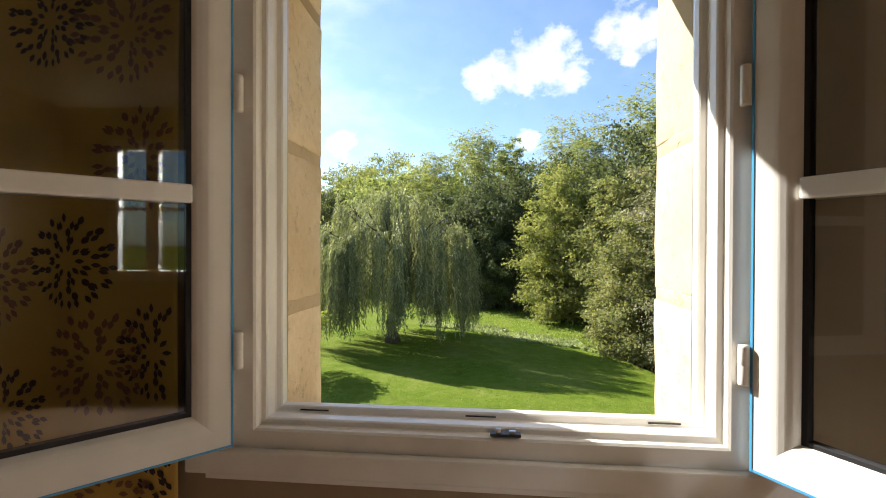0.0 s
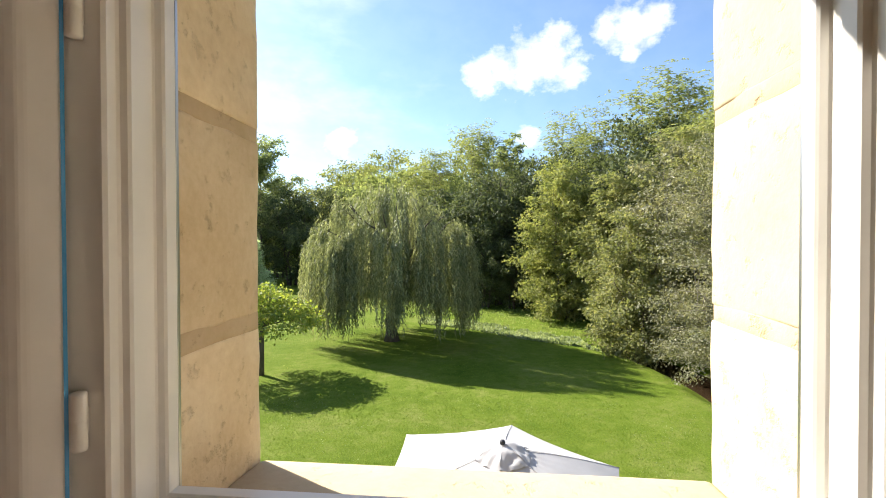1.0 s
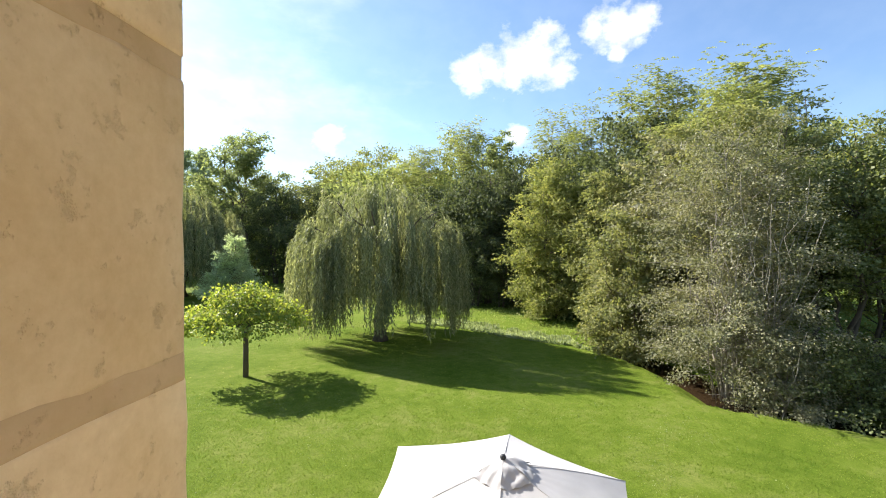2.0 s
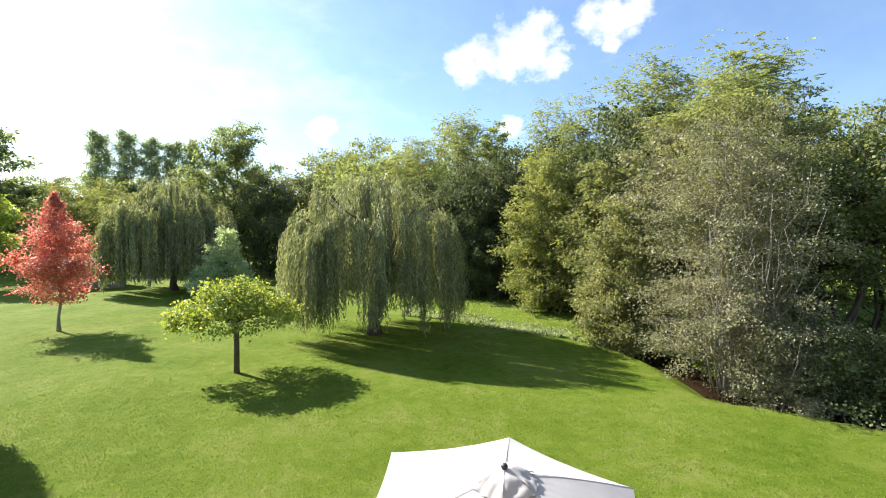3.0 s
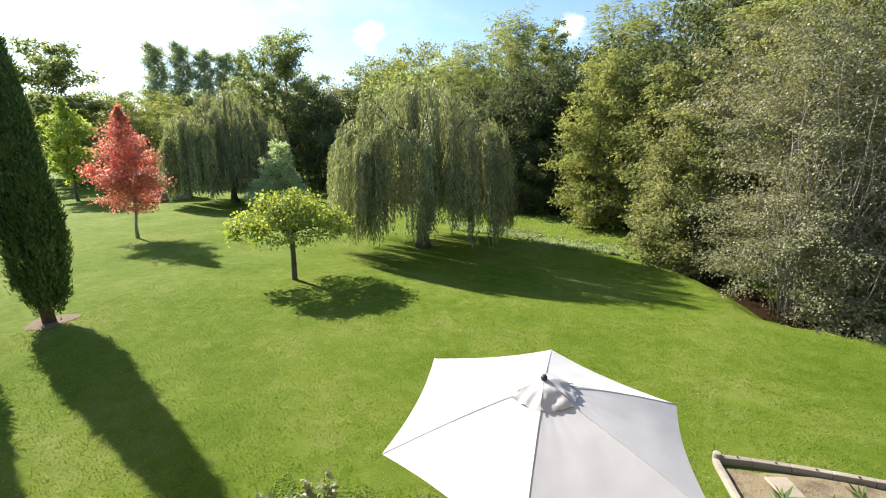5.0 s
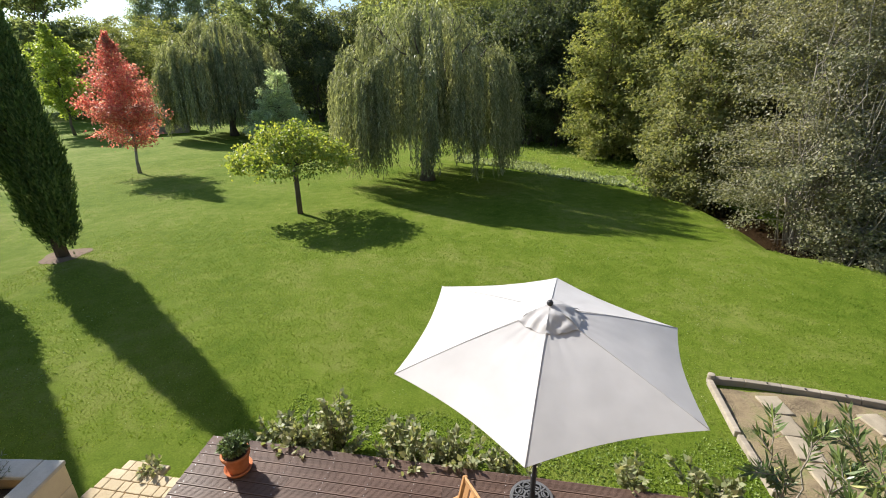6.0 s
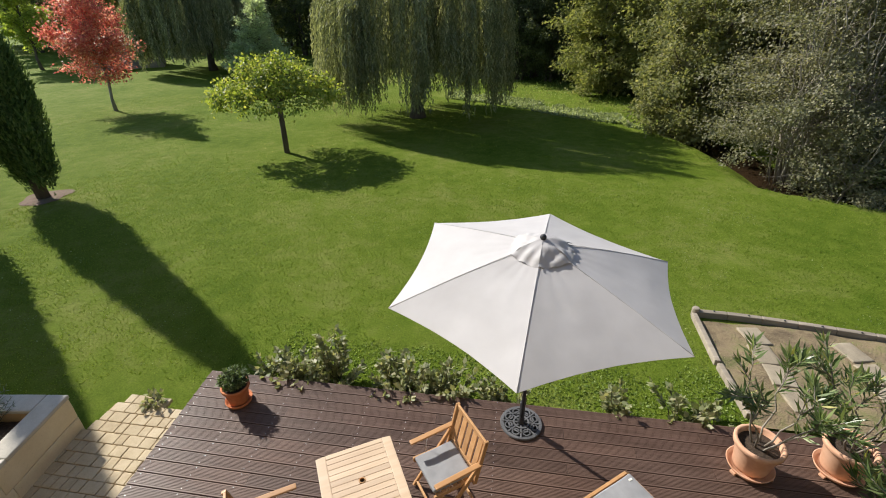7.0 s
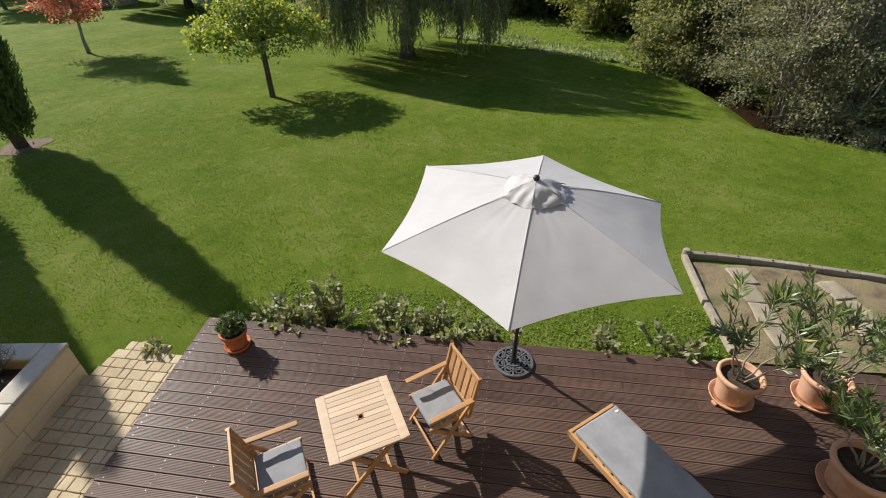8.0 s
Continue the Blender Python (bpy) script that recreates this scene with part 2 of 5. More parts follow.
k.colour(k.ramp(k.noise(6.0, 4.0), ((0.3, (0.24, 0.245, 0.26)), (0.7, (0.31, 0.315, 0.33))))).bump(k.noise(300.0, 2.0), 0.2, 0.003)
CUSHION = k.m

k = Mat("pale_terracotta", 0.8, spec=0.2)
k.colour(k.ramp(k.noise(5.0, 5.0, 0.6), ((0.3, (0.52, 0.28, 0.17)), (0.7, (0.68, 0.42, 0.29))))).bump(k.noise(70.0, 4.0), 0.25, 0.004)
PALE_CLAY = k.m
k = Mat("orange_terracotta", 0.75, spec=0.25)
k.colour(k.ramp(k.noise(7.0, 5.0, 0.6), ((0.3, (0.42, 0.13, 0.05)), (0.7, (0.58, 0.22, 0.10))))).bump(k.noise(70.0, 4.0), 0.25, 0.004)
CLAY = k.m

k = Mat("window_glass", 0.0)
k.n.remove(k.b)
gl = k.n.new("ShaderNodeBsdfGlossy")
gl.inputs["Roughness"].default_value = 0.01
tp = k.n.new("ShaderNodeBsdfTransparent")
tp.inputs["Color"].default_value = (0.86, 0.88, 0.86, 1)
fr = k.n.new("ShaderNodeFresnel")
fr.inputs["IOR"].default_value = 1.52
mx = k.n.new("ShaderNodeMixShader")
k.l.new(fr.outputs[0], mx.inputs[0])
k.l.new(tp.outputs[0], mx.inputs[1])
k.l.new(gl.outputs[0], mx.inputs[2])
k.l.new(mx.outputs[0], k.out.inputs["Surface"])
GLASS = k.m

k = Mat("beige_curtain_cloth", 0.9, spec=0.1)
k.colour(k.ramp(k.noise(3.0, 3.0), ((0.3, (0.44, 0.28, 0.062)), (0.7, (0.56, 0.37, 0.10))))).bump(k.noise(400.0, 2.0), 0.2, 0.002)
CURTAIN = k.m
PETAL_DARK = Mat("dark_brown_print", 0.9).colour((0.03, 0.02, 0.018)).m
PETAL_BROWN = Mat("rust_brown_print", 0.9).colour((0.22, 0.10, 0.05)).m

k = Mat("mown_lawn", 0.85, spec=0.04)
p1 = k.noise(0.35, 5.0, 0.6, world_space=True)
p2 = k.noise(2.6, 5.0, 0.65, world_space=True)
p3 = k.noise(34.0, 4.0, 0.7, world_space=True)
col = k.ramp(k.mix(0.45, p1, p2), ((0.33, (0.083, 0.140, 0.012)), (0.5, (0.142, 0.195, 0.026)), (0.68, (0.225, 0.245, 0.070))))
col = k.mix(1.0, col, k.ramp(p3, ((0.3, (0.66, 0.69, 0.62)), (0.7, (1.16, 1.14, 1.08)))), "MULTIPLY")
k.colour(col).bump(k.mix(0.5, p3, k.noise(110.0, 3.0, 0.7, world_space=True)), 1.0, 0.035)
LAWN = k.m

GRASS = leaf_mat("grass_blades", (0.10, 0.155, 0.016), (0.145, 0.205, 0.027), (0.22, 0.255, 0.058), 0.35, 0.7, 0.4, spec=0.06, tone=1.3, grey=0.03, depth=0.75)
CLOVER = leaf_mat("ground_cover_leaves", (0.10, 0.155, 0.025), (0.16, 0.225, 0.045), (0.24, 0.285, 0.085), 0.38, spec=0.15, depth=0.75)
BANKWEED = leaf_mat("bank_weeds", (0.14, 0.18, 0.075), (0.22, 0.26, 0.13), (0.32, 0.35, 0.2), 0.4)
WILLOW = leaf_mat("willow_leaves", (0.13, 0.14, 0.062), (0.205, 0.21, 0.10), (0.34, 0.335, 0.19), 0.38, 0.5, 2.6, spec=0.28, depth=0.5, strand=(1, 1, 0.16))
PARASOL_LEAF = leaf_mat("lime_green_leaves", (0.125, 0.175, 0.026), (0.22, 0.265, 0.045), (0.38, 0.35, 0.08), 0.48, glow=(1.0, 1.0, 0.4), depth=0.7)
RED_LEAF = leaf_mat("red_autumn_leaves", (0.36, 0.075, 0.065), (0.50, 0.14, 0.105), (0.50, 0.30, 0.16), 0.5, glow=(1.0, 0.8, 0.7), depth=0.72)
LIME_LEAF = leaf_mat("bright_green_leaves", (0.17, 0.23, 0.02), (0.25, 0.30, 0.03), (0.35, 0.37, 0.055), 0.5, depth=0.7)
CYPRESS_LEAF = leaf_mat("cypress_foliage", (0.04, 0.075, 0.018), (0.08, 0.125, 0.032), (0.15, 0.19, 0.055), 0.28, 0.6, spec=0.15, depth=0.6)
SPRUCE_LEAF = leaf_mat("blue_green_needles", (0.22, 0.27, 0.18), (0.31, 0.36, 0.245), (0.41, 0.45, 0.33), 0.6, spec=0.15, depth=0.75)
ALDER_LEAF = leaf_mat("grey_green_leaves", (0.12, 0.115, 0.062), (0.185, 0.178, 0.098), (0.285, 0.262, 0.16), 0.36, 0.5, 0.5, spec=0.28, depth=0.6)
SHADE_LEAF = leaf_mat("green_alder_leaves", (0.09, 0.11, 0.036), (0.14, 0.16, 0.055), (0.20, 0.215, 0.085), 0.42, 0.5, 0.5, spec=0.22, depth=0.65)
YELLOW_LEAF = leaf_mat("yellow_green_leaves", (0.165, 0.185, 0.05), (0.23, 0.24, 0.07), (0.31, 0.29, 0.095), 0.42, 0.7, spec=0.1)
OLIVE_LEAF = leaf_mat("olive_brown_leaves", (0.135, 0.15, 0.05), (0.2, 0.205, 0.075), (0.285, 0.262, 0.11), 0.4, 0.7, spec=0.1)
ACACIA_LEAF = leaf_mat("light_acacia_leaves", (0.145, 0.165, 0.06), (0.21, 0.23, 0.085), (0.29, 0.295, 0.12), 0.48, 0.6, spec=0.12, depth=0.7)
# Woodland leaf colour is lightened to stand in for distance haze
WOOD_LEAF = leaf_mat("woodland_leaves", (0.15, 0.18, 0.065), (0.21, 0.235, 0.09), (0.28, 0.295, 0.12), 0.55, 0.8, spec=0.06)
# Leaf colour darkened to stand in for shade in the wood's hollow
HOLLOW_LEAF = leaf_mat("shade_darkened_leaves", (0.045, 0.055, 0.025), (0.075, 0.09, 0.04), (0.115, 0.13, 0.058), 0.38, 0.6, spec=0.12, tone=1.7, depth=0.6)
# Far dark trees, with haze put in as lighter, more translucent leaves
DARK_LEAF = leaf_mat("dark_ivy_leaves", (0.10, 0.12, 0.06), (0.15, 0.175, 0.085), (0.215, 0.235, 0.115), 0.62, 0.7, spec=0.08, depth=0.7)
POPLAR_LEAF = leaf_mat("grey_poplar_leaves", (0.15, 0.18, 0.125), (0.21, 0.24, 0.17), (0.28, 0.31, 0.215), 0.55, 0.7, spec=0.1, depth=0.8)
SHRUB_LEAF = leaf_mat("shrub_leaves", (0.12, 0.14, 0.06), (0.21, 0.225, 0.10), (0.36, 0.32, 0.19), 0.38, depth=0.7)
OLEANDER_LEAF = leaf_mat("oleander_leaves", (0.05, 0.09, 0.022), (0.115, 0.17, 0.05), (0.27, 0.32, 0.12), 0.4, 0.35, spec=0.5)
OLEANDER_DRY = leaf_mat("yellowing_leaves", (0.25, 0.24, 0.05), (0.36, 0.33, 0.08), (0.45, 0.4, 0.14), 0.35)
LAVENDER_LEAF = leaf_mat("grey_lavender_leaves", (0.12, 0.14, 0.10), (0.2, 0.22, 0.17), (0.3, 0.31, 0.25), 0.25)
BUSH_LEAF = leaf_mat("small_bush_leaves", (0.06, 0.10, 0.03), (0.11, 0.16, 0.05), (0.2, 0.25, 0.1), 0.3)


# ---- mesh helpers ----
def part(name, bm, material, parent=None, label="", smooth=False):
    """Links a bmesh as one mesh object, under a parent if one is given."""
    me = bpy.data.meshes.new(name)
    bm.to_mesh(me)
    bm.free()
    return part_mesh(name, me, material, parent, label, smooth)


def part_mesh(name, me, material, parent=None, label="", smooth=False):
    if material and not me.materials:
        me.materials.append(material)
    if smooth:
        me.polygons.foreach_set("use_smooth", [True] * len(me.polygons))
    ob = new(name, me)
    if parent:
        ob.parent = parent
    if label:
        ob["label"] = label
    return ob


def thing(name, m, label, category, group="", kind=""):
    ob = new(name)
    ob.empty_display_size = 0.2
    ob.matrix_basis = m
    return tagged(ob, label, category, group, kind)


def box_bm(lo, hi, bevel=0.0, segments=2, bm=None, m=None):
    """A box from corner to corner with rounded edges, into bm if one is given."""
    b = bmesh.new()
    bmesh.ops.create_cube(b, size=1.0)
    size = [h - l for l, h in zip(lo, hi)]
    mid = [(h + l) / 2 for l, h in zip(lo, hi)]
    bmesh.ops.transform(b, matrix=Matrix.LocRotScale(mid, None, size), verts=b.verts)
    if bevel:
        bmesh.ops.bevel(b, geom=b.edges[:], offset=min(bevel, min(abs(s) for s in size) * 0.45), segments=segments, affect="EDGES", profile=0.6)
    if m is not None:
        bmesh.ops.transform(b, matrix=m, verts=b.verts)
    if bm is None:
        return b
    join(bm, b)
    return bm


def join(bm, b):
    me = bpy.data.meshes.new("join")
    b.to_mesh(me)
    b.free()
    bm.from_mesh(me)
    bpy.data.meshes.remove(me)


def lathe_bm(profile, steps=28, bm=None, wobble=0.0):
    """A turned shape from (radius, height) rows."""
    b = bm or bmesh.new()
    rings = []
    for r, z in profile:
        rings.append([b.verts.new((r * math.cos(a) * (1 + wobble * math.sin(3 * a + z * 9)), r * math.sin(a), z)) for a in (2 * math.pi * i / steps for i in range(steps))])
    for lo, hi in zip(rings, rings[1:]):
        for i in range(steps):
            b.faces.new((lo[i], lo[(i + 1) % steps], hi[(i + 1) % steps], hi[i]))
    if profile[0][0] > 1e-4:
        b.faces.new(rings[0][::-1])
    if profile[-1][0] > 1e-4:
        b.faces.new(rings[-1])
    return b


def tube_arrays(points, radii, sides=6):
    """Vertices and faces of a tapered tube along points."""
    pts = [Vector(p) for p in points]
    verts, faces = [], []
    for i, p in enumerate(pts):
        d = (pts[min(i + 1, len(pts) - 1)] - pts[max(i - 1, 0)]).normalized()
        a = d.cross(Vector((0.31, 0.95, 0.05)))
        if a.length < 0.05:
            a = d.cross(Vector((1, 0, 0)))
        a.normalize()
        b = d.cross(a)
        for s in range(sides):
            t = 2 * math.pi * s / sides
            verts.append(p + (a * math.cos(t) + b * math.sin(t)) * radii[i])
    for i in range(len(pts) - 1):
        for s in range(sides):
            n = (s + 1) % sides
            faces.append((i * sides + s, i * sides + n, (i + 1) * sides + n, (i + 1) * sides + s))
    faces.append(tuple(range(sides))[::-1])
    faces.append(tuple(range((len(pts) - 1) * sides, len(pts) * sides)))
    return verts, faces


def tubes_mesh(name, tubes):
    """One mesh of several tapered tubes: (points, radii, sides)."""
    verts, faces = [], []
    for points, radii, sides in tubes:
        v, f = tube_arrays(points, radii, sides)
        o = len(verts)
        verts += v
        faces += [tuple(i + o for i in q) for q in f]
    me = bpy.data.meshes.new(name)
    me.from_pydata([tuple(v) for v in verts], [], faces)
    me.polygons.foreach_set("use_smooth", [True] * len(me.polygons))
    return me


def leaves_mesh(name, at, along, flat, length, width, fold=0.15, corners=4):
    """A mesh of small four-cornered leaves. at: base points; along: directions; flat: leaf normals; length and width per leaf."""
    n = len(at)
    along = along / (np.linalg.norm(along, axis=1, keepdims=True) + 1e-9)
    side = np.cross(along, flat)
    side /= np.linalg.norm(side, axis=1, keepdims=True) + 1e-9
    up = np.cross(side, along)
    length, width = np.broadcast_to(length, n)[:, None], np.broadcast_to(width, n)[:, None]
    mid = at + along * length * 0.45 - up * width * fold
    if corners == 4:
        v = np.stack([at, mid + side * width * 0.5, at + along * length, mid - side * width * 0.5], 1).reshape(-1, 3)
    else:
        v = np.stack([at - side * width * 0.5, at + side * width * 0.5, at + along * length], 1).reshape(-1, 3)
    me = bpy.data.meshes.new(name)
    me.vertices.add(corners * n)
    me.vertices.foreach_set("co", v.astype(np.float32).ravel())
    me.loops.add(corners * n)
    me.loops.foreach_set("vertex_index", np.arange(corners * n, dtype=np.int32))
    me.polygons.add(n)
    me.polygons.foreach_set("loop_start", np.arange(0, corners * n, corners, dtype=np.int32))
    me.update(calc_edges=True)
    return me


def unit(rng, n):
    v = rng.normal(size=(n, 3))
    return v / np.linalg.norm(v, axis=1, keepdims=True)


# ---- ground ----
EDGE = [(-9.0, 28.4), (-3.0, 25.7), (-1.0, 24.7), (0.6, 23.2), (2.2, 21.9), (4.2, 20.7), (5.5, 19.4), (6.2, 17.4), (6.4, 15.6), (6.4, 13.7), (6.9, 12.85), (8.0, 12.3), (9.4, 11.4), (13.0, 9.2), (24.0, 4.0)]


def bank_distance(x, y):
    """How far a place lies beyond the lawn's edge along the stream (negative on the lawn)."""
    best, sign = 1e9, -1
    for (ax, ay), (bx, by) in zip(EDGE, EDGE[1:]):
        dx, dy = bx - ax, by - ay
        t = min(1, max(0, ((x - ax) * dx + (y - ay) * dy) / (dx * dx + dy * dy)))
        d = math.hypot(x - ax - t * dx, y - ay - t * dy)
        if d < best:
            best, sign = d, 1 if dx * (y - ay) - dy * (x - ax) > 0 else -1
    return best * sign


def ground_z(x, y):
    base = -0.3 - 0.10 * min(1, max(0, (y - 10) / 12)) - 0.12 * min(1, max(0, (y - 24) / 20))
    base += 0.035 * noise.noise(Vector((x * 0.12, y * 0.12, 0.3)))
    if x > -9.5 and y > 3:
        s = bank_distance(x, y)
        if 0 < s < 3.4:
            base -= 0.62 * math.sin(math.pi * min(1, s / 3.4)) ** 1.3 * (1.0 if x > 4.8 else 0.22)
    return base


def grid_lines(stops):
    out = []
    for (a, step), (b, _) in zip(stops, stops[1:]):
        out += list(np.arange(a, b - 1e-6, step))
    return out + [stops[-1][0]]


gx = grid_lines([(-2000, 400), (-400, 60), (-100, 10), (-40, 2.5), (-15, 0.5), (16, 2.5), (40, 10), (100, 60), (400, 400), (2000, 0)])
gy = grid_lines([(-2000, 400), (-400, 60), (-40, 6), (-4, 0.5), (32, 2.5), (70, 10), (160, 60), (400, 400), (2000, 0)])
gv = [(x, y, ground_z(x, y)) for y in gy for x in gx]
gf = [(j * len(gx) + i, j * len(gx) + i + 1, (j + 1) * len(gx) + i + 1, (j + 1) * len(gx) + i) for j in range(len(gy) - 1) for i in range(len(gx) - 1)]
gme = bpy.data.meshes.new("ground")
gme.from_pydata(gv, [], gf)
tagged(part_mesh("ground", gme, LAWN, smooth=True), "mown green garden lawn sloping to a small stream", "lawn", kind="structure")

# water in the ditch
wb = bmesh.new()
wet = {}
for i in range(72):
    for j in range(76):
        x, y = 5.0 + 0.25 * i, 3.0 + 0.25 * j
        if 0.45 < bank_distance(x + 0.125, y + 0.125) < 2.95:
            ring_of = [wet.setdefault(q, None) or wet.update({q: wb.verts.new((5.0 + 0.25 * q[0], 3.0 + 0.25 * q[1], -0.80))}) or wet[q] for q in ((i, j), (i + 1, j), (i + 1, j + 1), (i, j + 1))]
            wb.faces.new(ring_of)
tagged(part("water", wb, WATER), "shallow brown stream water in a shaded ditch", "stream", kind="structure")

# ---- house wall with the window opening ----
wall = thing("wall_south", pose(0, 0, 0), "thick limestone house wall with a window opening", "wall", kind="structure")
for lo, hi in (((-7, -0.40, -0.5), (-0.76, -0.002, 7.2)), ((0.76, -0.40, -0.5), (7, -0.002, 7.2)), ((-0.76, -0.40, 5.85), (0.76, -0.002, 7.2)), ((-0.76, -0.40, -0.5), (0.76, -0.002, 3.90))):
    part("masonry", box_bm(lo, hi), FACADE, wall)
for s in (-1, 1):
    part("plaster_lining", box_bm((min(s * 0.53, s * 0.76), -0.40, 3.90), (max(s * 0.53, s * 0.76), -0.305, 5.85)), WALL_PAINT, wall)
part("plaster_lining", box_bm((-0.53, -0.40, 3.90), (0.53, -0.305, 4.045)), WALL_PAINT, wall)
part("plaster_lining", box_bm((-0.53, -0.40, 5.54), (0.53, -0.305, 5.85)), WALL_PAINT, wall)


def worn_block(lo, hi, seed, rough=0.004, bevel=0.012):
    """A stone block with rounded, slightly uneven edges."""
    b = box_bm(lo, hi, bevel, 2)
    bmesh.ops.subdivide_edges(b, edges=[e for e in b.edges if e.calc_length() > 0.1], cuts=5, use_grid_fill=True)
    for v in b.verts:
        v.co += noise.noise_vector(v.co * 9 + Vector((seed, 0, 0))) * rough + noise.noise_vector(v.co * 40 + Vector((seed, 3, 0))) * rough * 0.6
    return b


COURSES_L = (3.92, 4.312, 4.695, 5.08, 5.18)
COURSES_R = (3.92, 4.338, 4.705, 5.09, 5.18)
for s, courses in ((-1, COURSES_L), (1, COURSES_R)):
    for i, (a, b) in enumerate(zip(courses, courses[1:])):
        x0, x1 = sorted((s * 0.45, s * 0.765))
        # One stone in two colours: lifted on the shaded side, dimmed in sun
        part("jamb_stone", worn_block((x0, -0.305, a + 0.013), (x1, 0.0, b - 0.013), i * 3.1 + s, 0.0035, 0.007), LIFTED_LIMESTONE if s < 0 else DIMMED_LIMESTONE, wall, smooth=True)
        x0, x1 = sorted((s * 0.4513, s * 0.76))
        part("mortar_joint", worn_block((x0, -0.305, b - 0.020), (x1, -0.002, b + 0.020), i * 1.7 + s * 2, 0.002, 0.005), MORTAR, wall, smooth=True)
part("lintel_stone", worn_block((-0.765, -0.295, 5.18), (0.765, 0.0, 5.86), 9.0), LIFTED_LIMESTONE, wall, smooth=True)
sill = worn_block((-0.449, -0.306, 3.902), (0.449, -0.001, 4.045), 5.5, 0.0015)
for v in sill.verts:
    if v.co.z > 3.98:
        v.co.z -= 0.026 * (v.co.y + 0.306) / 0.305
part("window_sill", sill, DIMMED_LIMESTONE, wall, "pale limestone outer window sill", smooth=True)

# the room behind
tagged(part("floor", box_bm((-3, -3.8, 2.85), (3, -0.40, 3.05)), FLOORWOOD), "brown wooden floor of the upper room", "floor", kind="structure")
tagged(part("ceiling", box_bm((-3, -3.8, 5.8), (3, -0.40, 5.95)), CEILING_PAINT), "plain white ceiling of the upper room", "ceiling", kind="structure")
tagged(part("wall_west", box_bm((-3.2, -3.8, 2.85), (-3, -0.40, 5.95)), WALL_PAINT), "plain beige room wall", "wall", kind="structure")
tagged(part("wall_north", box_bm((-3.2, -4.0, 2.85), (3.2, -3.8, 5.95)), WALL_PAINT), "plain beige room wall", "wall", kind="structure")
east = thing("wall_east", pose(0, 0, 0), "beige room wall with a second window", "wall", kind="structure")
for lo, hi in (((3, -3.8, 2.85), (3.2, -3.40, 5.95)), ((3, -2.50, 2.85), (3.2, -0.40, 5.95)), ((3, -3.40, 2.85), (3.2, -2.50, 4.1)), ((3, -3.40, 5.5), (3.2, -2.50, 5.95))):
    part("masonry", box_bm(lo, hi), WALL_PAINT, east)
roof = bmesh.new()
box_bm((-7, -9.0, 7.2), (7, 0.25, 7.4), bm=roof)
tagged(part("roof", roof, LIFTED_LIMESTONE), "house eaves over the upper floor", "roof", kind="structure")


def ring_bm(x0, x1, z0, z1, w, y0, y1, bevel=0.004, bm=None):
    """A rectangular frame in the xz plane, mitre-free, of width w."""
    bm = bm or bmesh.new()
    box_bm((x0, y0, z0), (x0 + w, y1, z1), bevel, 2, bm)
    box_bm((x1 - w, y0, z0), (x1, y1, z1), bevel, 2, bm)
    box_bm((x0 + w - 0.001, y0 + 0.0004, z0), (x1 - w + 0.001, y1 - 0.0004, z0 + w), bevel, 2, bm)
    box_bm((x0 + w - 0.001, y0 + 0.0004, z1 - w), (x1 - w + 0.001, y1 - 0.0004, z1), bevel, 2, bm)
    return bm


def profile_frame(outline, x0, x1, z0, z1):
    """Sweeps a frame section round a rectangle. outline: (inset from the rectangle, y) points, going round the section."""
    b = bmesh.new()
    rings = []
    for inset, y in outline:
        rings.append([b.verts.new(p) for p in ((x0 + inset, y, z0 + inset), (x1 - inset, y, z0 + inset), (x1 - inset, y, z1 - inset), (x0 + inset, y, z1 - inset))])
    for lo, hi in zip(rings, rings[1:] + rings[:1]):
        for i in range(4):
            b.faces.new((lo[i], lo[(i + 1) % 4], hi[(i + 1) % 4], hi[i]))
    bmesh.ops.recalc_face_normals(b, faces=b.faces)
    return b


window = thing("window_1", pose(0, 0, 0), "white plastic window with both casements open inward", "window", kind="structure")
# section from the outside in: track lip, stepped rebate, flange on the room side
FIXED = [(0.0, -0.306), (0.118, -0.306), (0.120, -0.309), (0.120, -0.328), (0.117, -0.331), (0.109, -0.333), (0.107, -0.336), (0.107, -0.352), (0.109, -0.355), (0.1125, -0.357),
         (0.1125, -0.378), (0.110, -0.382), (0.102, -0.384), (0.1, -0.388), (0.1, -0.401), (0.096, -0.405), (0.0, -0.405)]
part("window_frame", profile_frame(FIXED, -0.53, 0.53, 4.01, 5.58), WHITE_PVC, window)
part("shutter_track", ring_bm(-0.4545, 0.4545, 4.053, 5.495, 0.042, -0.304, -0.2985, 0.001), ALU, window, "grey aluminium insect screen track")
# Raised black strip drawn for the shade in the track's groove
part("track_groove_shade", ring_bm(-0.4205, 0.4205, 4.120, 5.46, 0.003, -0.3045, -0.2965, 0.0), GASKET, window)
# Black inlays stand for the darkness inside the drain openings
for x0, x1 in ((-0.36, -0.32), (-0.02, 0.02), (0.33, 0.37)):
    part("drain_slot_shade", box_bm((x0 - 0.01, -0.3345, 4.1215), (x1 + 0.01, -0.3322, 4.1240)), GASKET, window)
part("sill_board", box_bm((-0.56, -0.425, 4.028), (0.56, -0.4055, 4.074), 0.004), WHITE_PVC, window)
catch = part("strike_plate", box_bm((0.018, -0.404, 4.1125), (0.074, -0.386, 4.118), 0.002), DARK_METAL, window, "grey metal strike plate")
part("strike_stud", box_bm((0.028, -0.400, 4.117), (0.038, -0.392, 4.126), 0.003), STEEL, catch)
part("strike_stud", box_bm((0.052, -0.400, 4.117), (0.066, -0.392, 4.123), 0.003), STEEL, catch)


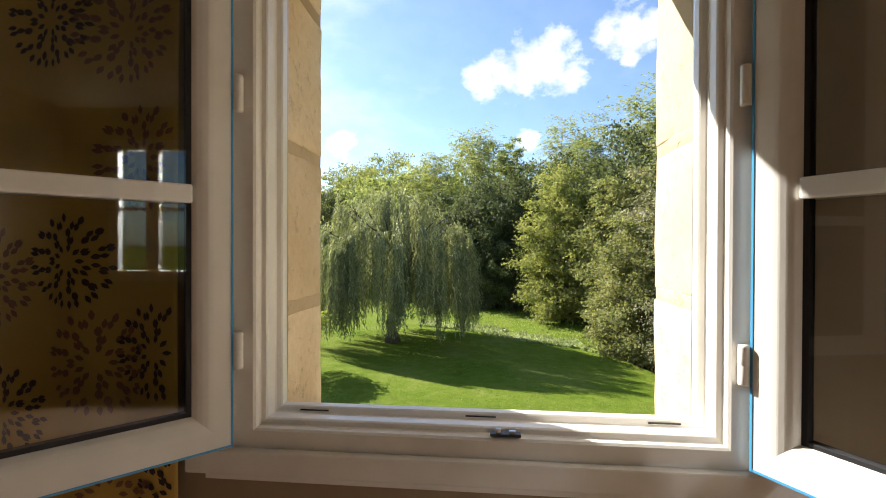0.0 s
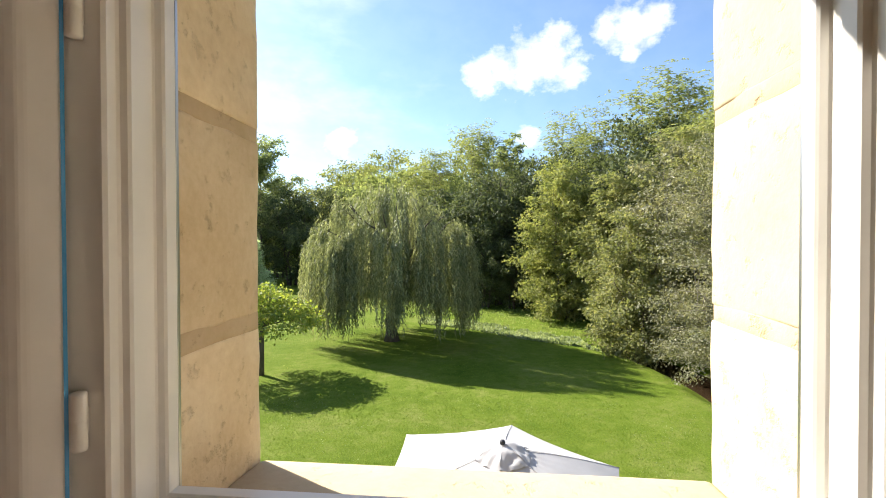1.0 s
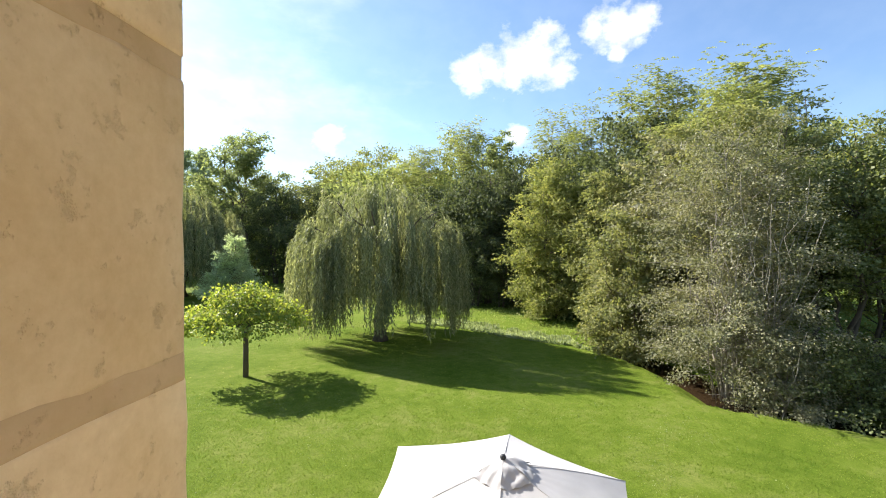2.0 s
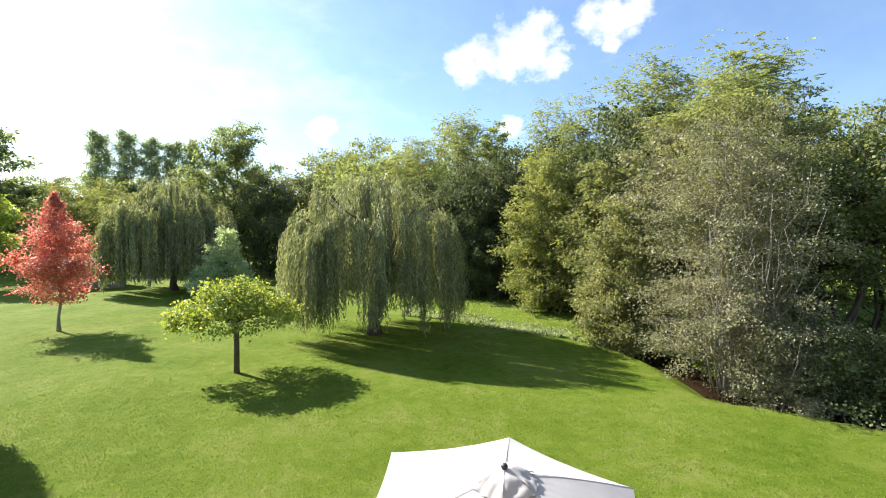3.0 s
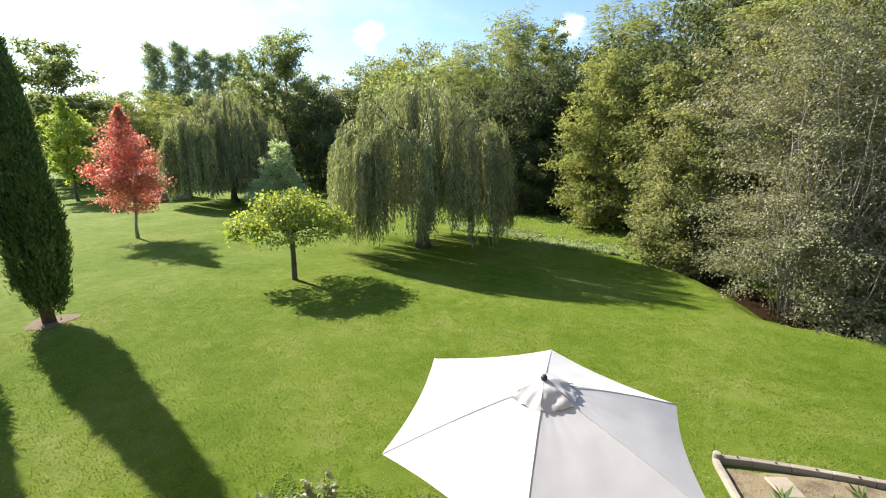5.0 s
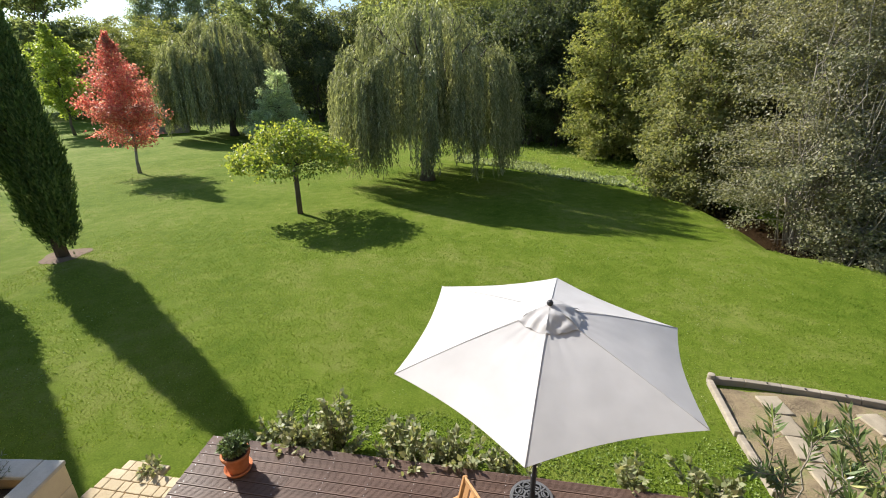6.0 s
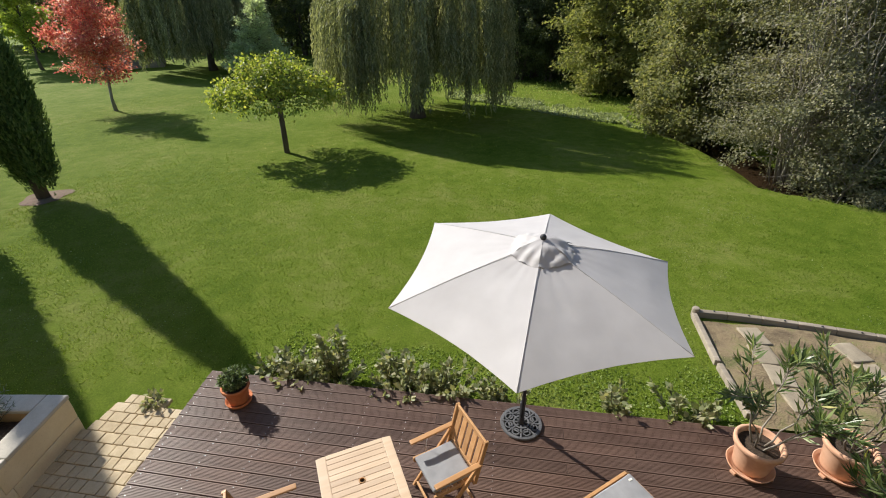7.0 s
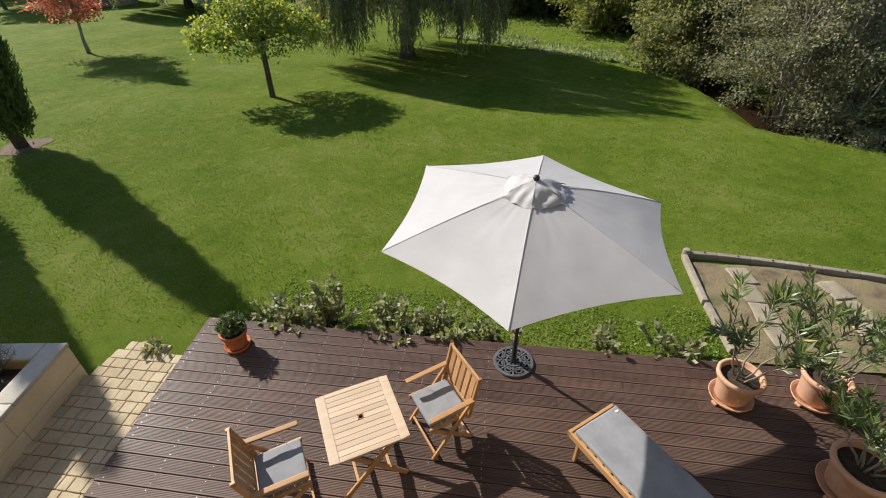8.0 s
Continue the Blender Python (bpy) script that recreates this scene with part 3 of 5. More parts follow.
def hinge(x, z):
    b = lathe_bm([(0.001, 0.0), (0.0085, 0.001), (0.0092, 0.004), (0.0092, 0.034), (0.0085, 0.0355), (0.0092, 0.037), (0.0092, 0.066), (0.0085, 0.0695), (0.001, 0.0705)], 16)
    bmesh.ops.translate(b, vec=(x, -0.416, z), verts=b.verts)
    box_bm((x - 0.004, -0.416, z + 0.02), (x + 0.004, -0.404, z + 0.05), 0.001, 1, b)
    return b


for x, zs in ((-0.4575, (4.226, 4.712)), (0.448, (4.224, 4.700))):
    for z in zs:
        part("hinge", hinge(x, z), WHITE_PVC, window, smooth=True)

# casements: local x runs from the hinge to the free edge, local y towards the room side
SASH = [(0.0, 0.0), (0.0, 0.052), (0.004, 0.062), (0.010, 0.067), (0.038, 0.067), (0.049, 0.064), (0.059, 0.055), (0.064, 0.043), (0.066, 0.030),
        (0.063, 0.018), (0.058, 0.010), (0.050, 0.005), (0.040, 0.001), (0.032, 0.0)]


def casement(side, hx, hy, angle):
    m = pose(hx, hy, 0, 0, 0, angle) @ Matrix.Diagonal((1, -side, 1, 1))
    leaf = new("casement")
    leaf.parent = window
    leaf.matrix_basis = m
    leaf["label"] = "open white double-glazed casement with blue film edges"
    w, z0, z1 = 0.47, 4.084, 5.50
    b = profile_frame(SASH, 0, w, z0, z1)
    bmesh.ops.bevel(b, geom=[e for e in b.edges if abs(e.calc_length()) > 0.3], offset=0.0015, segments=1, affect="EDGES")
    part("sash_frame", b, WHITE_PVC, leaf)
    bar_z = 4.553
    bb = bmesh.new()
    for y0, y1, h in ((0.034, 0.050, 0.017), (0.050, 0.057, 0.011), (0.008, 0.022, 0.017)):
        box_bm((0.064, y0, bar_z - h), (w - 0.064, y1, bar_z + h), 0.004, 2, bb)
    part("glazing_bar", bb, WHITE_PVC, leaf)
    for lo, hi in ((z0 + 0.058, bar_z), (bar_z, z1 - 0.058)):
        g = part("pane", box_bm((0.058, 0.023, lo), (w - 0.058, 0.0325, hi)), GLASS, leaf, "double-glazed clear glass pane")
        g.visible_shadow = False
    part("gasket", ring_bm(0.057, w - 0.057, z0 + 0.057, z1 - 0.057, 0.0155, 0.0215, 0.0395, 0.002), GASKET, leaf)
    part("film_edge", ring_bm(-0.0015, w + 0.0015, z0 - 0.0015, z1 + 0.0015, 0.004, -0.0012, 0.0018, 0.0), FILM, leaf, "strip of blue protective film")
    return leaf


casement(1, -0.4645, -0.424, 180 + 47)
casement(-1, 0.4555, -0.424, -60)

win2 = thing("window_2", pose(3.1, -2.95, 4.1, 0, 0, 90), "white closed window with two glazed casements", "window", kind="structure")
part("window_frame", ring_bm(-0.45, 0.45, 0, 1.40, 0.05, -0.04, 0.04), WHITE_PVC, win2)
for s in (-1, 1):
    x0, x1 = sorted((s * 0.002, s * 0.405))
    part("sash", ring_bm(x0, x1, 0.045, 1.355, 0.06, -0.02, 0.05), WHITE_PVC, win2)
    part("glazing_bar", box_bm((x0 + 0.055, -0.01, 0.70), (x1 - 0.055, 0.03, 0.735), 0.004), WHITE_PVC, win2)
    p = part("pane", box_bm((x0 + 0.05, 0.005, 0.09), (x1 - 0.05, 0.012, 1.31)), GLASS, win2)
    p.visible_shadow = False

# ---- curtain with a printed burst pattern ----
def curtain_y(x, z):
    return -0.450 - 0.007 * math.sin(x * 40) - 0.005 * math.sin(x * 23 + 1) - 0.004 * math.sin(z * 3 + x * 9)


curtain = thing("curtain", pose(0, 0, 0), "beige curtain printed with dark leafy bursts", "curtain")
cv, cf, nx, nz = [], [], 90, 30
for j in range(nz + 1):
    for i in range(nx + 1):
        x, z = -1.25 + 0.70 * i / nx, 3.12 + 2.5 * j / nz
        cv.append((x, curtain_y(x, z), z))
for j in range(nz):
    for i in range(nx):
        a = j * (nx + 1) + i
        cf.append((a, a + 1, a + nx + 2, a + nx + 1))
cme = bpy.data.meshes.new("cloth")
cme.from_pydata(cv, [], cf)
cloth = part_mesh("cloth", cme, CURTAIN, curtain, smooth=True)
cloth.modifiers.new("thickness", "SOLIDIFY").thickness = 0.002
rod = tubes_mesh("curtain_rod", [([(-1.6, -0.46, 5.63), (1.2, -0.46, 5.63)], [0.012, 0.012], 10)])
tagged(part_mesh("curtain_rod", rod, DARK_METAL), "dark metal curtain rod above the window", "curtain rod")


def burst(bm, cx, cz, radius, rings):
    """A printed burst: rings of pointed petals laid on the cloth."""
    for ring in range(rings):
        r = radius * (0.22 + 0.78 * (ring + 0.5) / rings)
        count = int(9 + ring * 5)
        for i in range(count):
            a = 2 * math.pi * (i + 0.5 * (ring % 2)) / count + 0.2 * math.sin(i * 3.1 + ring)
            L, W = radius * 0.2, radius * 0.105
            pts = []
            for u, v in ((-0.5, 0), (-0.25, 0.38), (0.05, 0.5), (0.5, 0), (0.05, -0.5), (-0.25, -0.38)):
                px = cx + math.cos(a) * (r + u * L) - math.sin(a) * v * W
                pz = cz + math.sin(a) * (r + u * L) + math.cos(a) * v * W
                if not -1.24 < px < -0.555:
                    break
                pts.append(bm.verts.new((px, curtain_y(px, pz) - 0.003, pz)))
            if len(pts) == 6:
                bm.faces.new(pts)


for cx, cz in ((-0.765, 4.43), (-0.80, 4.88), (-0.91, 4.14), (-0.592, 4.265), (-0.55, 4.0), (-1.05, 4.62), (-0.95, 5.25), (-0.62, 5.3)):
    b = bmesh.new()
    burst(b, cx, cz, 0.088, 5)
    bmesh.ops.recalc_face_normals(b, faces=b.faces)
    part("printed_burst", b, PETAL_DARK, curtain, "dark brown printed petals")
for cx, cz in ((-0.715, 4.24), (-0.655, 4.86), (-0.70, 3.99), (-0.62, 4.62), (-0.94, 4.40), (-0.78, 5.15), (-1.1, 5.0)):
    b = bmesh.new()
    burst(b, cx, cz, 0.098, 5)
    bmesh.ops.recalc_face_normals(b, faces=b.faces)
    part("printed_burst", b, PETAL_BROWN, curtain, "rust brown printed petals")


# ---- trees ----
def limb(rng, a, b, r0, r1, sag=0.0, steps=5, sides=5):
    a, b = np.array(a, float), np.array(b, float)
    L = np.linalg.norm(b - a)
    wob = rng.normal(size=(steps + 1, 3)) * L * 0.03
    pts = []
    for i in range(steps + 1):
        t = i / steps
        p = a + (b - a) * t + wob[i] * math.sin(math.pi * t)
        p[2] += sag * L * math.sin(math.pi * t)
        pts.append(tuple(p))
    return pts, [r0 + (r1 - r0) * (i / steps) ** 0.8 for i in range(steps + 1)], sides


def clump_leaves(rng, centres, per, spread, leaf, aspect, droop=0.3):
    """Leaves in clumps round the given centres."""
    n = len(centres) * per
    c = np.repeat(centres, per, 0)
    off = rng.normal(size=(n, 3)) * np.repeat(spread, per)[:, None]
    off[:, 2] *= 0.75
    at = c + off
    along = unit(rng, n) + off / (np.linalg.norm(off, axis=1, keepdims=True) + 1e-6) * 0.8
    along[:, 2] -= droop
    flat = unit(rng, n) * 0.8 + np.array([0, 0, 0.55])
    length = leaf * rng.uniform(0.65, 1.35, n)
    return at, along, flat, length, length * aspect


def spray_tree(name, x, y, height, radius, low, leafmat, seed, label, category, leaves, leaf, aspect, bark=BARK, stems=3, trunk_r=0.08, shape="bush",
               group="", spread=0.16, branches=30, lift=0.3, bare=0, corners=4, droop=0.35, z=None):
    """A tree built up from stems, side branches and twigs, with its leaves along the twigs."""
    rng = np.random.default_rng(seed)
    tree = thing(name, pose(x, y, (ground_z(x, y) if z is None else z) - 0.03), label, category, group)
    tubes, twigs = [], []
    for s in range(stems):
        a = s * 2.4 + seed
        k = 0.0 if stems == 1 else 1.0
        tall = height * (0.97 if s == 0 else rng.uniform(0.72, 0.95))
        foot = np.array((math.cos(a) * radius * 0.12 * k, math.sin(a) * radius * 0.12 * k, 0))
        tip = np.array((math.cos(a) * radius * (0.12 + 0.36 * k * (s > 0)), math.sin(a) * radius * (0.12 + 0.36 * k * (s > 0)), tall))
        pts, rad, _ = limb(rng, foot, tip, trunk_r, trunk_r * 0.12, 0.0, 10)
        rad[0] *= 1.3
        tubes.append((pts, rad, 8))
        for j in range(branches):
            t = (j + rng.uniform(0.1, 0.9)) / branches
            zz = low + (tall - low) * t
            f = min(0.999, zz / tall) * 10
            node = np.array(pts[int(f)]) * (1 - f % 1) + np.array(pts[int(f) + 1]) * (f % 1)
            if shape == "bush":
                reach = radius * (1 - 0.58 * t ** 2.2)
            elif shape == "round":
                reach = radius * math.sqrt(max(0.06, 1 - (2 * t - 0.95) ** 2))
            elif shape == "cone":
                reach = radius * (1.0 - t) ** 0.75 + 0.05 * radius
            elif shape == "egg":
                reach = radius * (min(1.0, 0.6 + 2.6 * t) * max(0.0, 1.02 - t) ** 0.62 + 0.02)
            else:
                reach = radius * (0.35 + 0.75 * t - 0.55 * t ** 4)
            reach *= rng.uniform(0.55, 1.2)
            b = j * 2.39996 + s * 1.1 + rng.uniform(-0.5, 0.5)
            d = np.array((math.cos(b), math.sin(b), 0.0)) + node * np.array((0.5, 0.5, 0)) / max(radius, 0.1) * k
            d /= np.linalg.norm(d)
            L = max(0.35, reach - node[:2] @ d[:2])
            up = lift * rng.uniform(0.4, 1.5) + 0.5 * t ** 3
            end = node + d * L + np.array((0, 0, up * L))
            end[2] = min(end[2], height)
            bp, br, bs = limb(rng, node, end, trunk_r * (0.3 - 0.15 * t), 0.006, 0.1, 6, 4)
            tubes.append((bp, br, bs))
            bp = np.array(bp)
            for q in range(max(4, int(L * 5))):
                u = rng.uniform(0.22, 1.0) * 5.99
                root = bp[int(u)] * (1 - u % 1) + bp[int(u) + 1] * (u % 1)
                side = (d + rng.normal(size=3) * np.array((0.85, 0.85, 0.5)))
                side /= np.linalg.norm(side)
                twigs.append((root, side, (0.16 * L + 0.22) * rng.uniform(0.6, 1.3)))
    for j in range(bare):
        a = rng.normal() * 0.6 + math.radians(240)
        foot = (math.cos(a) * radius * 0.3, math.sin(a) * radius * 0.3, 0.1)
        tip = (math.cos(a + rng.normal() * 0.25) * radius * rng.uniform(0.7, 1.02), math.sin(a) * radius * rng.uniform(0.7, 1.02), height * rng.uniform(0.4, 0.8))
        tubes.append(limb(rng, foot, tip, rng.uniform(0.018, 0.034), 0.006, 0.02, 8, 5))
        for q in range(3):
            u = rng.uniform(0.3, 0.8)
            root = np.array(foot) * (1 - u) + np.array(tip) * u
            tubes.append(limb(rng, root, root + rng.normal(size=3) * 0.45 + np.array((0, 0, 0.5)), 0.014, 0.004, 0.05, 4, 4))
    part_mesh("trunk", tubes_mesh("trunk", tubes), bark, tree)
    root, side, size = np.array([w[0] for w in twigs]), np.array([w[1] for w in twigs]), np.array([w[2] for w in twigs])
    pick = rng.choice(len(twigs), leaves, p=size / size.sum())
    at = root[pick] + side[pick] * (size[pick] * rng.random(leaves))[:, None] + rng.normal(size=(leaves, 3)) * np.array((spread, spread, spread * 0.6))
    at[:, 2] = np.maximum(at[:, 2], 0.12)
    if shape == "egg":
        at[:, :2] *= (np.clip((height * 1.03 - at[:, 2]) / (height * 0.22), 0.08, 1.0) ** 0.8)[:, None]
    along = side[pick] + unit(rng, leaves) * 0.9 + np.array((0, 0, -droop))
    flat = unit(rng, leaves) * 0.75 + np.array((0, 0, 0.7)) + side[pick] * 0.3
    length = leaf * rng.uniform(0.65, 1.35, leaves)
    part_mesh("crown", leaves_mesh("crown", at, along, flat, length, length * aspect, corners=corners), leafmat, tree)
    return tree


def acacia(x, y, height, radius, sprays, seed):
    """A false acacia: thin forked stems and flat open sprays of feathered leaves, each a stalk with pairs of leaflets."""
    rng = np.random.default_rng(seed)
    tree = thing("acacia_tree", pose(x, y, ground_z(x, y) - 0.03), "tall feathery light green acacia in the wood", "acacia tree", "acacias in the wood")
    tubes, stems = [], []
    for i in range(4):
        a = i * 2.4 + seed
        tip = (math.cos(a) * radius * (0.15 + 0.35 * (i > 0)), math.sin(a) * radius * (0.15 + 0.35 * (i > 0)), height * (0.96 if i == 0 else rng.uniform(0.78, 0.92)))
        foot = (math.cos(a) * 0.3, math.sin(a) * 0.3, 0)
        pts, rad, sides = limb(rng, foot, tip, 0.11, 0.012, 0.0, 12, 6)
        tubes.append((pts, rad, sides))
        stems.append(np.array(pts))
    at, along, flat = [], [], []
    for i in range(sprays):
        pts = stems[i % 4]
        t = 0.30 + 0.70 * ((i + rng.random()) / sprays) ** 0.8
        f = min(11.99, t * 12)
        node = pts[int(f)] * (1 - f % 1) + pts[min(12, int(f) + 1)] * (f % 1)
        a = rng.uniform(0, 6.283)
        u = (t - 0.30) / 0.70
        reach = radius * (0.55 + 0.75 * u - 0.85 * u ** 4) * rng.uniform(0.35, 1.0)
        end = node + np.array((math.cos(a) * reach, math.sin(a) * reach, reach * rng.uniform(0.1, 1.0)))
        end[2] = min(end[2], height)
        tubes.append(limb(rng, node, end, 0.02, 0.005, 0.08, 4, 4))
        for q in range(rng.integers(10, 19)):
            b = a + rng.normal() * 1.0
            out = np.array((math.cos(b), math.sin(b), rng.uniform(-0.25, 0.3)))
            root = node + (end - node) * rng.uniform(0.4, 1.0) + rng.normal(size=3) * np.array((0.42, 0.42, 0.20))
            long = rng.uniform(0.40, 0.75)
            side = np.array((-math.sin(b), math.cos(b), 0.0))
            for w in range(7):
                p = root + out * long * (w + 1) / 7 - np.array((0, 0, 0.22 * long * ((w + 1) / 7) ** 2))
                for sg in (-1, 1):
                    at.append(p)
                    along.append(side * sg + out * 0.35 + rng.normal(size=3) * 0.2)
                    flat.append(np.array((0, 0, 1.0)) + rng.normal(size=3) * 0.45)
    n = len(at)
    part_mesh("trunk", tubes_mesh("trunk", tubes), PALE_BARK, tree)
    length = 0.14 * rng.uniform(0.7, 1.3, n)
    part_mesh("crown", leaves_mesh("crown", np.array(at), np.array(along), np.array(flat), length, length * 0.55, corners=3), ACACIA_LEAF, tree)
    return tree


def willow(x, y, height, radius, strands, seed, label, leaf=0.18, width=0.042, skirt=0.75, bunch=21):
    """A weeping willow: arching limbs and hanging strands of narrow leaves down to near the ground."""
    rng = np.random.default_rng(seed)
    tree = thing("willow_tree", pose(x, y, ground_z(x, y) - 0.03), label, "willow tree", "weeping willows")
    tubes = [limb(rng, (0, 0, 0), (0.15, 0.1, height * 0.42), 0.30, 0.2, 0, 6, 9)]
    tubes[0][1][0] = 0.42
    ends = []
    for i in range(22):
        a = i * 2.4
        k = 0.35 + 0.6 * ((i * 7) % 22) / 22
        end = (math.cos(a) * radius * k, math.sin(a) * radius * k, height * (1 - 0.33 * k * k) - 0.25)
        start = (0.1, 0.05, height * rng.uniform(0.2, 0.42))
        tubes.append(limb(rng, start, end, 0.10, 0.02, 0.12, 8, 6))
        ends.append(end)
    at, along = [], []
    # strands hang in bundles from many small twigs, so that the curtain has folds and gaps
    bundles = []
    for i in range(strands // bunch):
        a = i * 2.39996 + rng.uniform(-0.2, 0.2)
        k = math.sqrt(rng.uniform(0.01, 1)) if i % 2 else rng.uniform(0.85, 1.0)
        k *= 1 + 0.07 * math.sin(3 * a + seed) + 0.05 * math.sin(8 * a)
        top = height * (1 - 0.36 * k ** 2.6) * rng.uniform(0.88, 1.0)
        if rng.random() < 0.25:
            top *= rng.uniform(0.7, 0.95)
        low = skirt + rng.uniform(-0.3, 0.9) + 2.4 * (1 - min(1, k)) + (rng.uniform(0.5, 1.6) if rng.random() < 0.2 else 0)
        bundles.append((a, k, top, low, rng.uniform(0.10, 0.36)))
    for i in range(strands):
        a, k, top, low, wide = bundles[rng.integers(len(bundles))]
        r = radius * k + rng.normal() * wide * 0.5
        a += rng.normal() * wide * 0.6 / max(1.0, r)
        top += rng.normal() * 0.25
        low += abs(rng.normal()) * 0.5
        length = max(0.5, top - low)
        n = int(length / 0.08)
        t = np.linspace(0, 1, n)
        out = 0.55 * (1 - np.exp(-t * length * 1.2))
        sway = rng.normal() * 0.14
        rr = r * 0.93 + out * rng.uniform(0.3, 0.9)
        p = np.stack([np.cos(a + sway * t / max(r, 1)) * rr, np.sin(a + sway * t / max(r, 1)) * rr, top + 0.22 * np.sin(np.minimum(t * length * 2.2, math.pi)) - t * length], 1)
        p += rng.normal(size=p.shape) * 0.026
        at.append(p)
        d = np.gradient(p, axis=0) if n > 2 else np.tile([0, 0, -1.0], (n, 1))
        along.append(d / (np.linalg.norm(d, axis=1, keepdims=True) + 1e-6) + rng.normal(size=p.shape) * 0.2)
    at, along = np.concatenate(at), np.concatenate(along)
    n = len(at)
    part_mesh("trunk", tubes_mesh("trunk", tubes), BARK, tree)
    part_mesh("crown", leaves_mesh("crown", at, along, unit(rng, n), leaf * rng.uniform(0.6, 1.3, n), width * rng.uniform(0.7, 1.3, n), corners=3), WILLOW, tree)
    return tree


def cypress(x, y, height, radius, seed, label):
    """A columnar conifer of upright sprays, with short lower trunk showing and a second spire."""
    rng = np.random.default_rng(seed)
    tree = thing("cypress_tree", pose(x, y, ground_z(x, y) - 0.03), label, "cypress tree", "columnar cypresses")
    part_mesh("trunk", tubes_mesh("trunk", [limb(rng, (0, 0, 0), (0, 0, height * 0.9), 0.17, 0.03, 0, 6, 8)]), BARK, tree)
    at, along = [], []
    for spire, (sx, sy, h, rad) in enumerate(((0, 0, height, radius), (0.45, -0.1, height * 0.86, radius * 0.55))):
        for i in range(1500 if spire == 0 else 600):
            t = rng.random() ** 0.85
            z = 0.55 + (h - 0.55) * t
            prof = min(1, (t + 0.03) * 4.5) ** 0.6 * (1 - t ** 1.7) ** 0.8
            a = rng.uniform(0, 6.283)
            r = rad * prof * (0.74 + 0.34 * rng.random()) * (1 + 0.34 * noise.noise(Vector((math.cos(a) * 2.6, math.sin(a) * 2.6, z * 2.2))))
            c = np.array([sx + math.cos(a) * r, sy + math.sin(a) * r, z])
            m = 28
            off = rng.normal(size=(m, 3)) * np.array([0.055, 0.055, 0.14])
            at.append(c + off)
            along.append(np.array([math.cos(a) * 0.45, math.sin(a) * 0.45, 1.0]) + rng.normal(size=(m, 3)) * 0.3)
    at, along = np.concatenate(at), np.concatenate(along)
    n = len(at)
    part_mesh("crown", leaves_mesh("crown", at, along, unit(rng, n) * 0.6 + at * np.array([1.0, 1.0, 0.0]), 0.125 * rng.uniform(0.6, 1.3, n), 0.05, corners=3), CYPRESS_LEAF, tree)
    return tree


willow(-4.65, 21.2, 7.75, 4.15, 3700, 3, "large weeping willow with grey-green strands on the lawn")
willow(-25.8, 37.7, 9.6, 5.2, 2200, 8, "weeping willow with dark shaded strands far on the lawn", 0.26, 0.07, bunch=9)

# clipped young tree with a flat spreading crown
rng = np.random.default_rng(21)
young = thing("young_tree", pose(-8.15, 14.85, ground_z(-8.15, 14.85) - 0.02), "young tree with a flat lime-green umbrella crown", "tree")
tb = [limb(rng, (0, 0, 0), (0.02, 0, 1.85), 0.10, 0.085, 0, 1, 9)]
cen = []
for i in range(185):
    a, k = i * 2.4 + rng.uniform(-0.3, 0.3), math.sqrt((i + 0.5) / 185) * rng.uniform(0.9, 1.08)
    lump = 1 + 0.08 * math.sin(a * 4 + 1)
    cen.append((math.cos(a) * 1.95 * k * lump, math.sin(a) * 1.95 * k * lump, 2.22 + 0.95 * (1 - k ** 2.4) * rng.uniform(0.1, 1.05) - 0.28 * k ** 3 + rng.uniform(-0.15, 0.12)))
    if i % 6 == 0:
        tb.append(limb(rng, (0.02, 0, 1.75), cen[-1], 0.04, 0.01, 0.12, 5, 5))
part_mesh("trunk", tubes_mesh("trunk", tb), BARK, young)
part_mesh("crown", leaves_mesh("crown", *clump_leaves(rng, np.array(cen), 62, np.full(185, 0.14), 0.108, 0.68, 0.6)), PARASOL_LEAF, young)

spray_tree("maple_tree", -20.7, 21.2, 6.8, 1.65, 1.1, RED_LEAF, 31, "young tree with red autumn leaves on the lawn", "maple tree", 16000, 0.10, 0.85, PALE_BARK, 1, 0.085, "egg", "", 0.19, 90, 0.6)
spray_tree("ash_tree", -42.0, 37.0, 9.4, 2.7, 1.2, LIME_LEAF, 33, "bright green young tree on the far lawn", "ash tree", 13000, 0.21, 0.7, BARK, 1, 0.13, "egg", "", 0.2, 60, 0.7, corners=3)
cypress(-12.95, 9.85, 7.7, 0.68, 41, "dark green columnar cypress on the lawn")
cypress(-13.0, 7.5, 7.5, 0.56, 43, "dark green columnar cypress near the planter")
spray_tree("conifer_tree", -18.6, 33.0, 5.2, 2.1, 0.2, SPRUCE_LEAF, 51, "small blue-green conifer on the lawn", "conifer tree", 15000, 0.2, 0.3, BARK, 1, 0.1, "cone", "", 0.13, 60, 0.15, droop=0.1)

# trees along the stream
ST = "trees along the stream"
spray_tree("alder_tree", 8.7, 15.2, 9.2, 2.65, 0.35, ALDER_LEAF, 61, "grey-green alder with pale bare stems over the stream", "alder tree", 82000, 0.068, 0.78, PALE_BARK, 7, 0.06, "bush", ST, 0.15, 34, 0.25, 24)
spray_tree("alder_tree", 9.0, 13.5, 2.8, 1.25, 0.05, ALDER_LEAF, 62, "low grey-green alder shoots hanging over the stream bank", "alder tree", 13000, 0.068, 0.78, PALE_BARK, 5, 0.03, "bush", ST, 0.13, 18, 0.2, 5)
